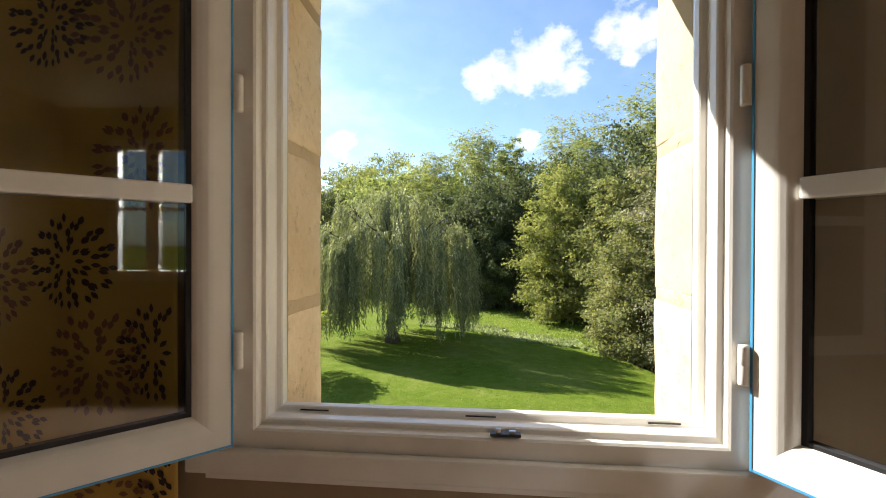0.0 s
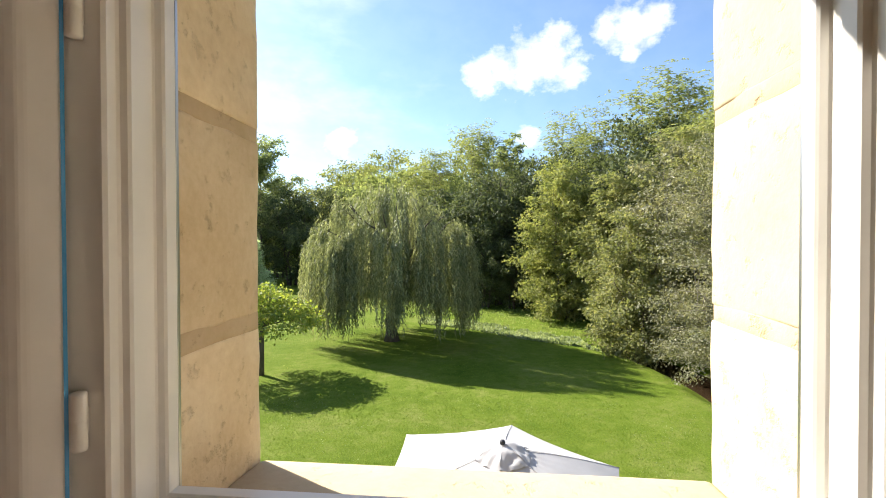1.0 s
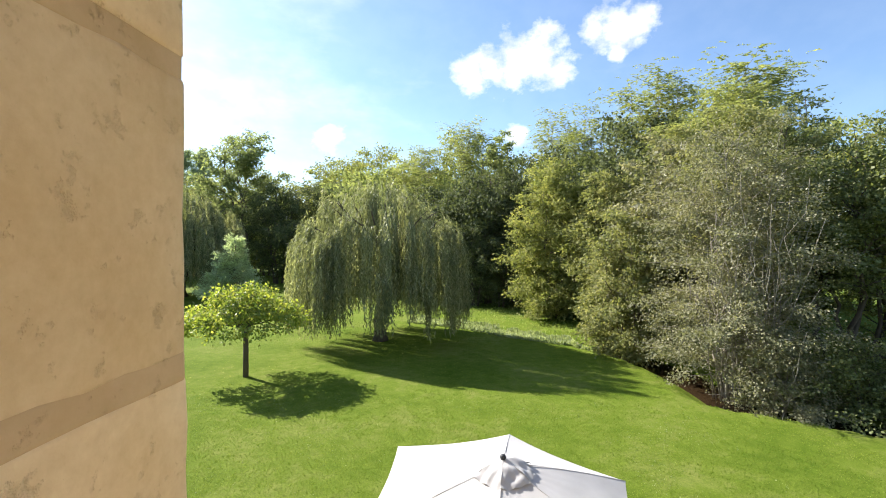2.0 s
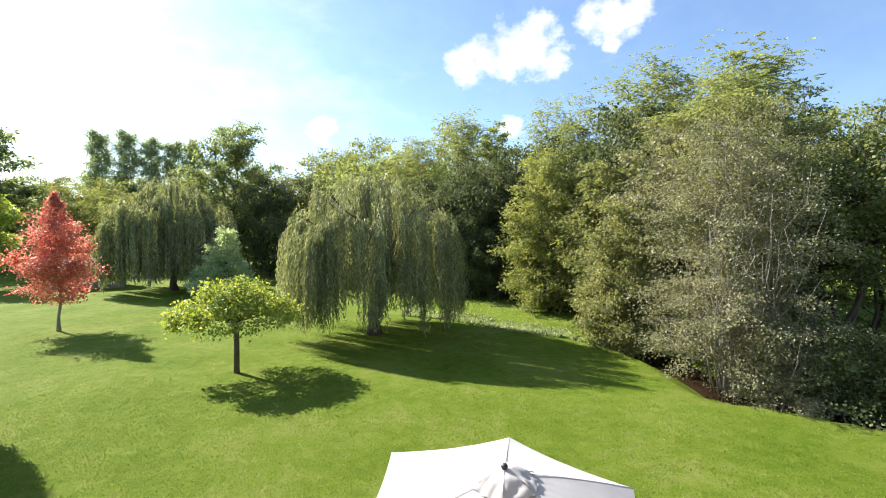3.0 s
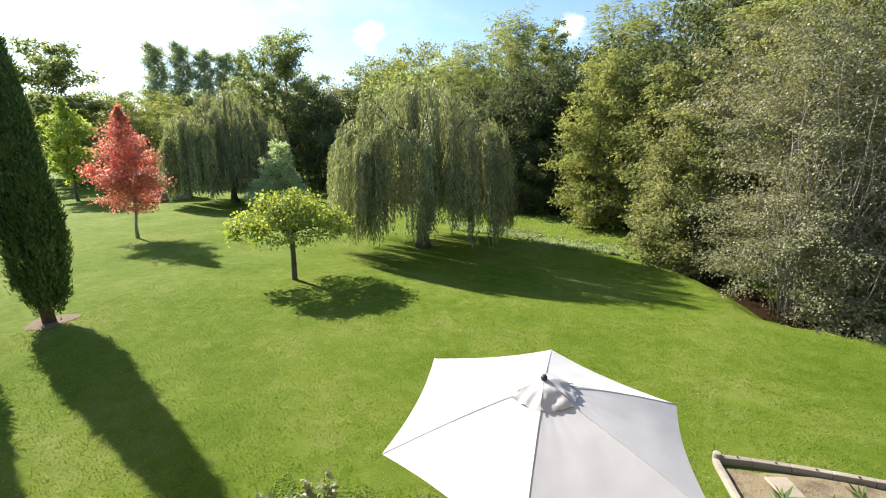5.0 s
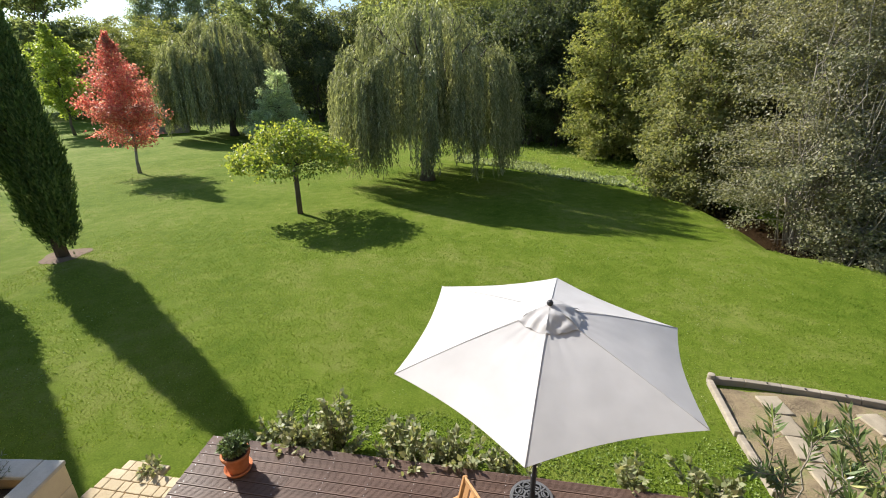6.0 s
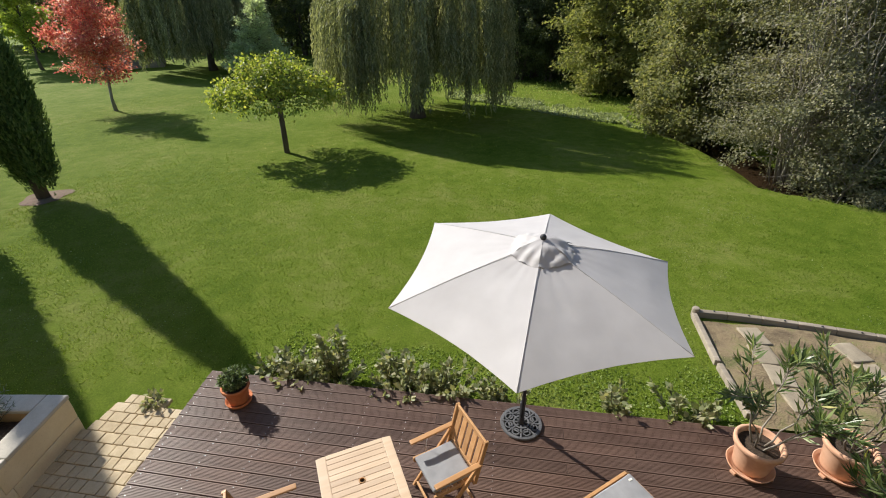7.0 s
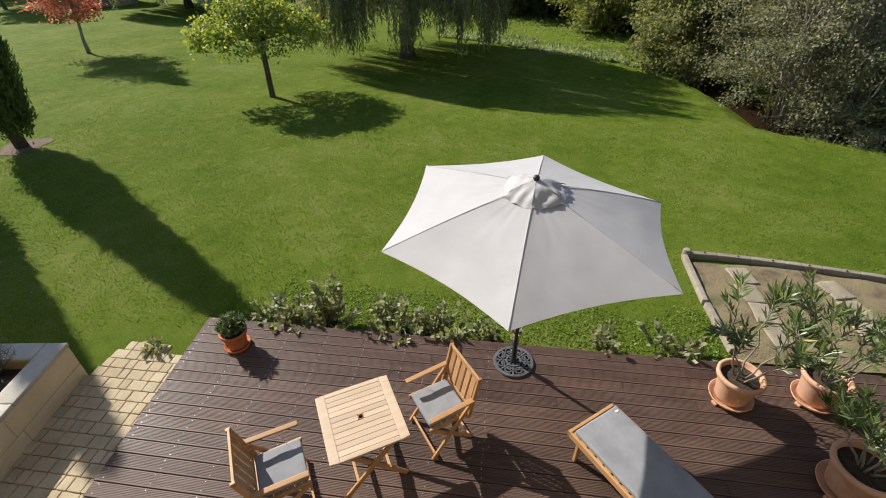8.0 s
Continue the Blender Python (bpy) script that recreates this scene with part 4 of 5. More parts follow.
spray_tree("alder_tree", 11.3, 13.0, 2.4, 1.9, 0.05, SHADE_LEAF, 59, "low green alder thicket along the shaded stream bank", "alder tree", 15000, 0.08, 0.78, BARK, 6, 0.03, "bush", ST, 0.14, 16, 0.2)
spray_tree("alder_tree", 13.2, 16.6, 8.8, 2.8, 2.9, SHADE_LEAF, 63, "leafy green alder with dark forked trunks beside the stream", "alder tree", 34000, 0.115, 0.75, BARK, 4, 0.11, "round", ST, 0.2, 26, 0.25)
spray_tree("alder_tree", 10.9, 18.4, 10.0, 2.6, 1.0, OLIVE_LEAF, 64, "olive-green tree standing behind the alders", "tree", 52000, 0.12, 0.62, BARK, 3, 0.13, "round", ST, 0.2, 34, 0.35, corners=3)
spray_tree("hazel_tree", 6.7, 20.0, 6.8, 2.0, 0.05, OLIVE_LEAF, 65, "olive-brown hazel over the stream bank", "hazel tree", 27000, 0.115, 0.78, BARK, 5, 0.045, "bush", ST, 0.16, 26, 0.18)
spray_tree("hazel_tree", 4.9, 28.6, 10.4, 2.7, 0.05, YELLOW_LEAF, 66, "yellow-green hazel at the wood's edge", "hazel tree", 42000, 0.15, 0.78, BARK, 5, 0.07, "bush", ST, 0.22, 34, 0.16, corners=3)
spray_tree("hazel_tree", 7.6, 24.6, 8.4, 2.4, 0.05, OLIVE_LEAF, 67, "olive-green tree at the wood's edge", "hazel tree", 32000, 0.15, 0.78, BARK, 4, 0.07, "bush", ST, 0.2, 28, 0.2, corners=3)
spray_tree("alder_tree", 9.0, 20.6, 9.6, 2.7, 0.5, ALDER_LEAF, 68, "grey-green alder behind the stream", "alder tree", 32000, 0.14, 0.75, PALE_BARK, 4, 0.08, "bush", ST, 0.2, 28, 0.3, corners=3)
spray_tree("oak_tree", 15.2, 22.0, 12.0, 2.3, 0.4, SHADE_LEAF, 69, "dark green tree with a thin top in the wood", "tree", 26000, 0.15, 0.75, BARK, 3, 0.12, "round", ST, 0.25, 28, 0.3, corners=3)
spray_tree("alder_tree", 16.3, 18.6, 9.6, 2.4, 0.4, YELLOW_LEAF, 70, "yellow-green alder with thin top twigs by the stream", "alder tree", 17000, 0.11, 0.75, BARK, 3, 0.1, "round", ST, 0.2, 24, 0.3, corners=3)
for x, y, h, r, sprays, seed in ((-0.5, 45.5, 17.6, 3.0, 210, 71), (7.5, 41.5, 17.4, 2.7, 170, 72), (9.2, 37.5, 16.2, 2.4, 170, 73), (12.3, 32.0, 17.0, 3.2, 230, 74), (14.2, 25.5, 14.9, 3.3, 310, 75), (-5.8, 47.0, 15.4, 3.2, 200, 76),
                               (12.0, 27.5, 11.8, 2.6, 200, 77)):
    acacia(x, y, h, r, sprays, seed)
spray_tree("ash_tree", 3.2, 50.0, 17.2, 1.9, 6.0, DARK_LEAF, 78, "thin dark tree showing above the wood", "ash tree", 7000, 0.3, 0.7, BARK, 2, 0.12, "round", "", 0.25, 22, 0.5, corners=3)
spray_tree("ivy_tree", -28.5, 52.8, 18.4, 4.6, 2.0, DARK_LEAF, 81, "tall dark tree grown over with ivy", "tree", 20000, 0.28, 0.75, BARK, 3, 0.24, "round", "", 0.3, 30, 0.55, corners=3)
spray_tree("oak_tree", -60.0, 53.0, 18.0, 5.4, 2.0, DARK_LEAF, 82, "tall dark oak at the wood's edge", "oak tree", 11000, 0.46, 0.75, BARK, 2, 0.28, "round", "", 0.45, 32, 0.3, corners=3)

# prototypes of the wood's edge, then copies
WOODS = "trees of the wood's edge"
proto = [spray_tree("woodland_tree", x, y, h, r, 0.3, mt, s, lab, "tree", n, size, 0.8, BARK, 3, 0.15, "round", WOODS, 0.3, 34, 0.35, corners=3)
         for x, y, h, r, n, size, mt, s, lab in ((-12.0, 49.0, 13.0, 5.0, 15000, 0.27, WOOD_LEAF, 91, "green woodland tree leafy down to the ground"),
                                        (-19.5, 60.0, 14.5, 5.2, 15000, 0.27, YELLOW_LEAF, 92, "yellow-green woodland tree leafy down to the ground"),
                                        (-38.0, 60.0, 13.5, 5.4, 15000, 0.27, OLIVE_LEAF, 93, "olive-green woodland tree leafy down to the ground"),
                                        (-2.5, 37.5, 9.6, 3.6, 19000, 0.18, HOLLOW_LEAF, 94, "woodland tree, its green leaves coloured dark as shade"))]
# Kind 3 has shade put into its leaf colour and fills the hollow
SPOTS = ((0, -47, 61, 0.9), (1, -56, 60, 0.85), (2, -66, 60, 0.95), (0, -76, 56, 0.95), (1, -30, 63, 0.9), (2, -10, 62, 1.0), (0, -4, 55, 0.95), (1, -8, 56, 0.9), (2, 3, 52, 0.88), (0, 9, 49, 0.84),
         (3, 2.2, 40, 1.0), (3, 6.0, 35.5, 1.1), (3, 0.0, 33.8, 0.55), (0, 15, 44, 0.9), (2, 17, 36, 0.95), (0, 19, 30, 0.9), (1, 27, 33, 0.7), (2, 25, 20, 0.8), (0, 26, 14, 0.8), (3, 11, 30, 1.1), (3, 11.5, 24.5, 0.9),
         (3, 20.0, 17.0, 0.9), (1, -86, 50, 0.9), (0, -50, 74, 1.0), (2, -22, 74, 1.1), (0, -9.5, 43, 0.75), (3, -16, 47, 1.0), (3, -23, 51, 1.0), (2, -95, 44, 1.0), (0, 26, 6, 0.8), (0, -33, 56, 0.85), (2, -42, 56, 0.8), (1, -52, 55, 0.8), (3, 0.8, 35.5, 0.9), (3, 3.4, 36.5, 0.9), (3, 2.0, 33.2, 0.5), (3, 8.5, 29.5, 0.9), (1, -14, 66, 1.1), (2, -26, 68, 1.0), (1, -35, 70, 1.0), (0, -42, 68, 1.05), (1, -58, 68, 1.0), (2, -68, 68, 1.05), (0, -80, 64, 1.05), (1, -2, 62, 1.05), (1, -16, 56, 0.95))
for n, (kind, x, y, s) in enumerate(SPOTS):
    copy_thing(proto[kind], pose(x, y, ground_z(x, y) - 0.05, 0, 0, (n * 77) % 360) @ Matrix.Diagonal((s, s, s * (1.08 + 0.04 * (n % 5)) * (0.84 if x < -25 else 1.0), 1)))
pop = spray_tree("poplar_tree", -85.0, 100.0, 28.2, 3.5, 3.0, POPLAR_LEAF, 96, "tall grey-green poplar in the distance", "poplar tree", 24000, 0.40, 0.7, BARK, 1, 0.28, "bush", "distant poplars", 0.5, 110, 0.6, corners=3)
for n, (x, y, s) in enumerate(((-78.2, 100, 1.0), (-73.4, 101, 0.95), (-69.0, 102, 0.93), (-63.6, 101, 0.92))):
    copy_thing(pop, pose(x, y, -0.6, 0, 0, n * 70) @ Matrix.Diagonal((s * 0.95, s * 0.95, s, 1)))

# low shed far behind the red tree
shed = thing("garden_shed", pose(-35.0, 39.5, ground_z(-35.0, 39.5), 0, 0, 35), "low dark shed with a pale roof behind the trees", "shed")
part("wall", box_bm((-2.6, -1.8, 0), (2.6, 1.8, 1.9), 0.02), LOGWOOD, shed)
for s in (-1, 1):
    slope = box_bm((-2.9, -0.02, -0.05), (2.9, 2.25, 0.04), 0.015, 1)
    bmesh.ops.transform(slope, matrix=pose(0, 0, 2.62, 0, 0, 0 if s > 0 else 180) @ pose(0, 0, 0, -18, 0, 0), verts=slope.verts)
    part("roof_slope", slope, DIMMED_LIMESTONE, shed)
part("door", box_bm((-0.5, -1.86, 0), (0.5, -1.803, 1.8), 0.01), LOGWOOD, shed)


# ---- planter, beds and paving beside the deck ----
def face_stone(parent, lo, hi, seed, material):
    return part("stone", worn_block(lo, hi, seed, 0.003), material, parent, smooth=True)


planter = thing("planter", pose(-5.08, 3.03, 0, 0, 0, 8), "raised limestone planter with weathered coping stones", "planter")
part("core", box_bm((-0.2, -3.4, -0.35), (-0.03, -0.03, 0.28)), MORTAR, planter)
part("core", box_bm((-3.6, -0.2, -0.35), (-0.2, -0.03, 0.28)), MORTAR, planter)
for row, (z0, z1) in enumerate(((-0.33, 0.0), (0.004, 0.295))):
    y = 0.0
    for i in range(4):
        w = (0.92, 0.78, 1.0, 0.85)[(i + row * 2) % 4]
        face_stone(planter, (-0.03, y - w + 0.0015, z0), (0.0, y - 0.0015, z1), i + row * 9.0, PLANTER_STONE)
        if y - w > -3.3:
            face_stone(planter, (y - w + 0.004, -0.03, z0), (y - 0.036, 0.0, z1), 40 + i + row * 9.0, PLANTER_STONE)
        y -= w
y = 0.012
for i, w in enumerate((0.85, 0.8, 0.9, 0.85)):
    face_stone(planter, (-0.235, y - w + 0.003, 0.298), (0.012, y - 0.003, 0.35), 70 + i, CAP_STONE)
    x = -0.238 - sum((0.85, 0.8, 0.9, 0.85)[:i])
    face_stone(planter, (x - w + 0.003, -0.235, 0.298), (x - 0.003, 0.012, 0.35), 80 + i, CAP_STONE)
    y -= w
soilb = bmesh.new()
bmesh.ops.create_grid(soilb, x_segments=24, y_segments=24, size=1.0)
for v in soilb.verts:
    v.co = Vector((-1.9 + v.co.x * 1.68, -1.8 + v.co.y * 1.58, 0.17 + 0.05 * noise.noise(v.co * 7)))
part("soil", soilb, SOIL, planter, "dark planting soil")


def spray_plant(name, m, label, category, mat, seed, height, radius, stems, leaf, aspect, stem_mat=BARK, leaves_each=22):
    """A small plant of arching stems, each set with leaves."""
    rng = np.random.default_rng(seed)
    p = thing(name, m, label, category)
    tubes, at, al = [], [], []
    for i in range(stems):
        a = rng.uniform(0, 6.283)
        k = math.sqrt(rng.random())
        tip = np.array([math.cos(a) * radius * k, math.sin(a) * radius * k, height * rng.uniform(0.55, 1.05) * (1 - 0.3 * k * k)])
        foot = np.array([tip[0] * 0.25, tip[1] * 0.25, 0])
        pts, rad, sd = limb(rng, foot, tip, 0.006, 0.002, 0.08, 5, 4)
        tubes.append((pts, rad, sd))
        P = np.array(pts)
        t = rng.uniform(1.2, 5, leaves_each)
        i0 = np.minimum(t.astype(int), 4)
        q = P[i0] + (P[i0 + 1] - P[i0]) * (t - i0)[:, None]
        at.append(q)
        al.append(rng.normal(size=q.shape) * 0.7 + np.array([math.cos(a) * k, math.sin(a) * k, 0.35]))
    part_mesh("branchwork", tubes_mesh("branchwork", tubes), stem_mat, p)
    at, al = np.concatenate(at), np.concatenate(al)
    n = len(at)
    L = leaf * rng.uniform(0.6, 1.3, n)
    part_mesh("foliage", leaves_mesh("foliage", at, al, unit(rng, n) + np.array([0, 0, 1.2]), L, L * aspect), mat, p)
    return p


for i, (x, y, h, r) in enumerate(((-5.75, 2.85, 0.5, 0.35), (-6.15, 2.4, 0.6, 0.45), (-5.7, 2.2, 0.42, 0.3), (-6.6, 2.95, 0.6, 0.45), (-5.65, 1.6, 0.5, 0.35))):
    spray_plant("lavender_plant", pose(x, y - 0.25, 0.16), "grey-green lavender growing in the planter", "lavender", LAVENDER_LEAF, 300 + i, h, r, 60, 0.06, 0.16, leaves_each=16)

# ---- deck ----
DECK_Y, DECK_E = 3.98, 4.35
deck = thing("deck", pose(0, 0, 0), "dark brown grooved wooden deck with steel screws", "deck", kind="structure")


def deck_west(y):
    return -3.93 + (3.86 - y) * 0.06


def board_mesh(width, length):
    """A grooved board along x, from x=0."""
    grooves, me = 8, bpy.data.meshes.new("board")
    sec = [(0.0, -0.026), (0.0, -0.003), (0.003, 0.0)]
    for i in range(grooves):
        c = 0.012 + (width - 0.024) * (i + 0.5) / grooves
        sec += [(c - 0.0045, 0.0), (c - 0.003, -0.0032), (c + 0.003, -0.0032), (c + 0.0045, 0.0)]
    sec += [(width - 0.003, 0.0), (width, -0.003), (width, -0.026)]
    n = len(sec)
    v = [(x, y, z) for x in (0.0, length) for y, z in sec]
    f = [(i, i + 1, n + i + 1, n + i) for i in range(n - 1)] + [tuple(range(n))[::-1], tuple(range(n, 2 * n))]
    me.from_pydata(v, [], [q[::-1] for q in f])
    me.materials.append(DECKING)
    return me


# One black slab in place of joists paints the shade in board gaps
part("gap_shade_slab", box_bm((-3.80, 0.03, -0.22), (DECK_E, DECK_Y - 0.05, -0.03)), GASKET, deck)
fascia = bmesh.new()
box_bm((-3.91, DECK_Y - 0.035, -0.34), (DECK_E, DECK_Y - 0.012, -0.028), 0.003, 1, fascia)
part("fascia_board", fascia, DECKING, deck)
fw = box_bm((-0.011, -3.85, -0.34), (0.011, 0.0, -0.028), 0.003, 1)
bmesh.ops.transform(fw, matrix=pose(-3.905, DECK_Y - 0.02, 0, 0, 0, 3.4), verts=fw.verts)
part("fascia_board", fw, DECKING, deck)
PITCH = 0.1495
screw = bpy.data.meshes.new("screw")
sb = lathe_bm([(0.0045, -0.001), (0.0045, 0.0008), (0.003, 0.0016)], 7)
sb.to_mesh(screw)
sb.free()
screw.materials.append(STEEL)
row = 0
y = DECK_Y
while y - PITCH > 0.02:
    y0 = y - PITCH
    west = deck_west(y0 + PITCH / 2)
    breaks = [west, -1.72 + 0.9 * (row % 3) - 0.9, 1.25 + 0.75 * ((row + 1) % 3) - 0.6, DECK_E]
    for a, b in zip(breaks, breaks[1:]):
        ob = new("board", board_mesh(PITCH - 0.009, b - a - 0.003))
        ob.parent = deck
        ob.matrix_basis = pose(a, y0, 0.0)
    y, row = y0, row + 1
screws = [(x, DECK_Y - PITCH * r - o) for r in range(25) for x in (-3.76 + 0.0 * r, -3.24, -2.72, -2.2, -1.68, -1.16, -0.64, -0.12, 0.4, 0.92, 1.44) for o in (0.03, 0.117)]
screws = [(x if i % 22 > 1 else deck_west(y) + 0.07, y) for i, (x, y) in enumerate(screws)]
near = [s for s in screws if s[1] > 1.25 and s[0] < 0.2][:290]
for x, y in near:
    ob = new("screw", screw)
    ob.parent = deck
    ob.matrix_basis = pose(x + 0.006 * math.sin(y * 37), y, 0.0)

# paving strip
paving = thing("pavement", pose(0, 0, 0), "sandy stone paving strip between planter and deck", "paving", kind="structure")
part("bedding", box_bm((-4.99, 0.0, -0.34), (-4.1, 3.42, -0.188)), MORTAR, paving)
stones = []
for w in (0.115, 0.16, 0.205):
    b = box_bm((0, 0, 0), (w - 0.008, 0.139, 0.05), 0.010, 2)
    me = bpy.data.meshes.new("paver")
    b.to_mesh(me)
    b.free()
    me.materials.append(PAVER)
    stones.append((w, me))
rng = np.random.default_rng(5)
y = 3.58
while y > 0.15:
    x = (-5.16 + 0.14 * (3.03 - y) if y < 3.05 else -5.04 + (y - 3.0) * 0.25) + rng.uniform(-0.04, 0.02)
    end = deck_west(y) + 0.0 - (0.3 if y > 3.45 else 0.0)
    while x < end - 0.08:
        w, me = stones[rng.integers(3)]
        if x + w > end + 0.03:
            w, me = stones[0]
        ob = new("paver", me)
        ob.parent = paving
        ob.matrix_basis = pose(x, y - 0.139, -0.225 + rng.uniform(0, 0.006), rng.uniform(-0.6, 0.6), rng.uniform(-0.6, 0.6), rng.uniform(-0.8, 0.8))
        x += w
    y -= 0.147

# dug bed edged with timber
bed = thing("garden_bed", pose(0, 0, 0), "bare earth bed edged with weathered timber", "garden bed", kind="structure")
eb = bmesh.new()
bmesh.ops.create_grid(eb, x_segments=40, y_segments=30, size=1.0)
for v in eb.verts:
    x, y = 4.75 + v.co.x * 1.75, 5.3 + v.co.y * 1.05
    y = min(y, 6.46 - 0.10 * max(0, x - 3.3) ** 1.35)
    v.co = Vector((x, y, -0.255 + 0.03 * noise.noise(Vector((x * 3, y * 3, 1)))))
part("earth", eb, EARTH, bed)
curve = [(3.0 + 0.5 * i, 6.54 - 0.10 * max(0, 0.5 * i - 0.3) ** 1.35) for i in range(8)]
for (ax, ay), (bx, by) in zip(curve, curve[1:]):
    L, ang = math.hypot(bx - ax, by - ay), math.degrees(math.atan2(by - ay, bx - ax))
    b = box_bm((0, -0.045, 0), (L - 0.004, 0.045, 0.15), 0.014, 2)
    bmesh.ops.transform(b, matrix=pose(ax, ay, -0.33, 0, 0, ang), verts=b.verts)
    part("timber_edge", b, LOGWOOD, bed)
for m, L in ((pose(2.99, 6.5, -0.34, 0, 0, -92), 1.15), (pose(2.96, 5.3, -0.34, 0, 0, -88), 0.9)):
    b = box_bm((0, -0.04, 0), (L, 0.04, 0.14), 0.015, 2)
    bmesh.ops.transform(b, matrix=m, verts=b.verts)
    part("timber_edge", b, LOGWOOD, bed)
for i in range(1, 7):
    x, y = curve[i]
    part("bolt", lathe_bm([(0.016, -0.172), (0.016, -0.166), (0.009, -0.160), (0.001, -0.159)], 8), DARK_METAL, bed).matrix_basis = pose(x - 0.2, y + 0.01, 0)
part("post", lathe_bm([(0.055, -0.36), (0.055, -0.15), (0.05, -0.135), (0.001, -0.13)], 12), LOGWOOD, bed).matrix_basis = pose(3.02, 6.55, 0)
for i, (x, y, a) in enumerate(((3.72, 6.05, 8), (3.68, 5.62, 4), (3.70, 5.2, -3), (4.95, 5.85, 14), (5.0, 5.4, 10), (4.92, 4.95, 4), (5.75, 5.5, 20), (3.72, 4.75, 2))):
    s = worn_block((-0.16, -0.2, -0.03), (0.16, 0.2, 0.012), 100 + i, 0.006)
    slab = thing("stepping_slab", pose(x, y, -0.243, 1.0 * math.sin(i), 0.8, a), "worn pale stepping slab lying in the bed", "slab", "stepping slabs")
    part("slab", s, SLAB, slab, smooth=True)

# ---- parasol ----
UC, UR, UH, URot = Vector((0.170, 3.41, 2.10)), 1.335, 0.441, 2.491
un = Vector((0.014, -0.083, 1)).normalized()
ua = Vector((0, 1, 0)).cross(un).normalized()
ub = un.cross(ua)
um = Matrix((ua, ub, un)).transposed().to_4x4()
um.translation = UC
parasol = thing("parasol", pose(0.172, 3.67, 0.0), "white hexagonal garden parasol, open, on an iron base", "parasol")
inv = parasol.matrix_basis.inverted()


# how far each rib's end is bent up
BENT = (0.08, 0.0, 0.0, 0.089, 0.115, 0.011)


def canopy_panel(k, r_in, r_out, h_top, sag, scallop, lift=0.0, steps=9, crumple=0.0, ref=UR):
    b = bmesh.new()
    a0, a1 = URot - k * math.pi / 3, URot - (k + 1) * math.pi / 3
    rows = []
    for j in range(steps + 1):
        t = j / steps
        r = r_in + (r_out - r_in) * t
        row = []
        for i in range(steps + 1):
            s = i / steps
            p0, p1 = Vector((math.cos(a0), math.sin(a0), 0)), Vector((math.cos(a1), math.sin(a1), 0))
            p = p0.lerp(p1, s) * r
            bent = ((1 - s) * BENT[k % 6] + s * BENT[(k + 1) % 6]) * (r / UR) ** 1.5
            mid = 4 * s * (1 - s)
            p *= 1 - scallop * mid * t ** 2
            z = h_top * (1 - r / ref) + lift - sag * mid * math.sin(math.pi * min(1, t * 0.9)) + 0.02 * math.sin(math.pi * t)
            z += bent + 0.0012 * mid * math.sin(s * 31 + k) * (1 - t)
            near_seam = math.exp(-s / 0.09) + math.exp(-(1 - s) / 0.09)
            z += 0.0025 * min(1, mid * 4) * near_seam * noise.noise(Vector((s * 24, t * 2.2, k * 7.3)))
            z += crumple * noise.noise(Vector((p.x * 14, p.y * 14, k))) * (0.2 + t)
            row.append(b.verts.new(p + Vector((0, 0, z + 0.004 * mid * noise.noise(Vector((p.x * 5, p.y * 5, k * 3.0)))))))
        rows.append(row)
    for ra, rb in zip(rows, rows[1:]):
        for i in range(steps):
            b.faces.new((ra[i], rb[i], rb[i + 1], ra[i + 1]))
    bmesh.ops.recalc_face_normals(b, faces=b.faces)
    bmesh.ops.solidify(b, geom=b.faces[:], thickness=0.003)
    for e in b.edges:
        if len(e.link_faces) == 2 and e.calc_face_angle() > 0.9:
            e.smooth = False
    return b


canopy = new("canopy")
canopy.parent = parasol
canopy.matrix_basis = inv @ um
for k in range(6):
    part("canopy_panel", canopy_panel(k, 0.1, UR, UH, 0.009, 0.05, steps=24), PARASOL, canopy, smooth=True)
    b = canopy_panel(k, 0.02, 0.285, 0.125, 0.004, -0.06, 0.358, 14, 0.024, 0.3)
    part("vent_flap", b, PARASOL, canopy, "crumpled white vent cap", smooth=True)
    a = URot - k * math.pi / 3
    seam = [(math.cos(a) * UR * t, math.sin(a) * UR * t, UH * (1 - t) + 0.02 * math.sin(math.pi * t) + 0.002 + BENT[k] * t ** 1.5) for t in [0.1 + 0.09 * i for i in range(11)]]
    part_mesh("seam", tubes_mesh("seam", [(seam, [0.0025] * 11, 5)]), PARASOL, canopy)
    rib = [(math.cos(a) * UR * t, math.sin(a) * UR * t, UH * (1 - t) - 0.012 + BENT[k] * t ** 1.5) for t in (0.05, 0.5, 0.99)]
    part_mesh("rib", tubes_mesh("rib", [(rib, [0.009] * 3, 6)]), DARK_METAL, canopy)
    strut = [(math.cos(a) * 0.03, math.sin(a) * 0.03, -0.35), (math.cos(a) * UR * 0.5, math.sin(a) * UR * 0.5, UH * 0.5 - 0.02)]
    part_mesh("strut", tubes_mesh("strut", [(strut, [0.007] * 2, 5)]), DARK_METAL, canopy)
fin = lathe_bm([(0.028, 0.36), (0.028, 0.465), (0.02, 0.47), (0.026, 0.48), (0.028, 0.495), (0.02, 0.51), (0.001, 0.514)], 14)
part("finial", fin, DARK_METAL, canopy, smooth=True)
hub = um @ Vector((0, 0, UH * 0.98))
poleme = tubes_mesh("pole", [([inv @ Vector((0.172, 3.67, 0.06)), inv @ hub], [0.021, 0.021], 14)])
part_mesh("pole", poleme, DARK_METAL, parasol)
base = new("base")
base.parent = parasol
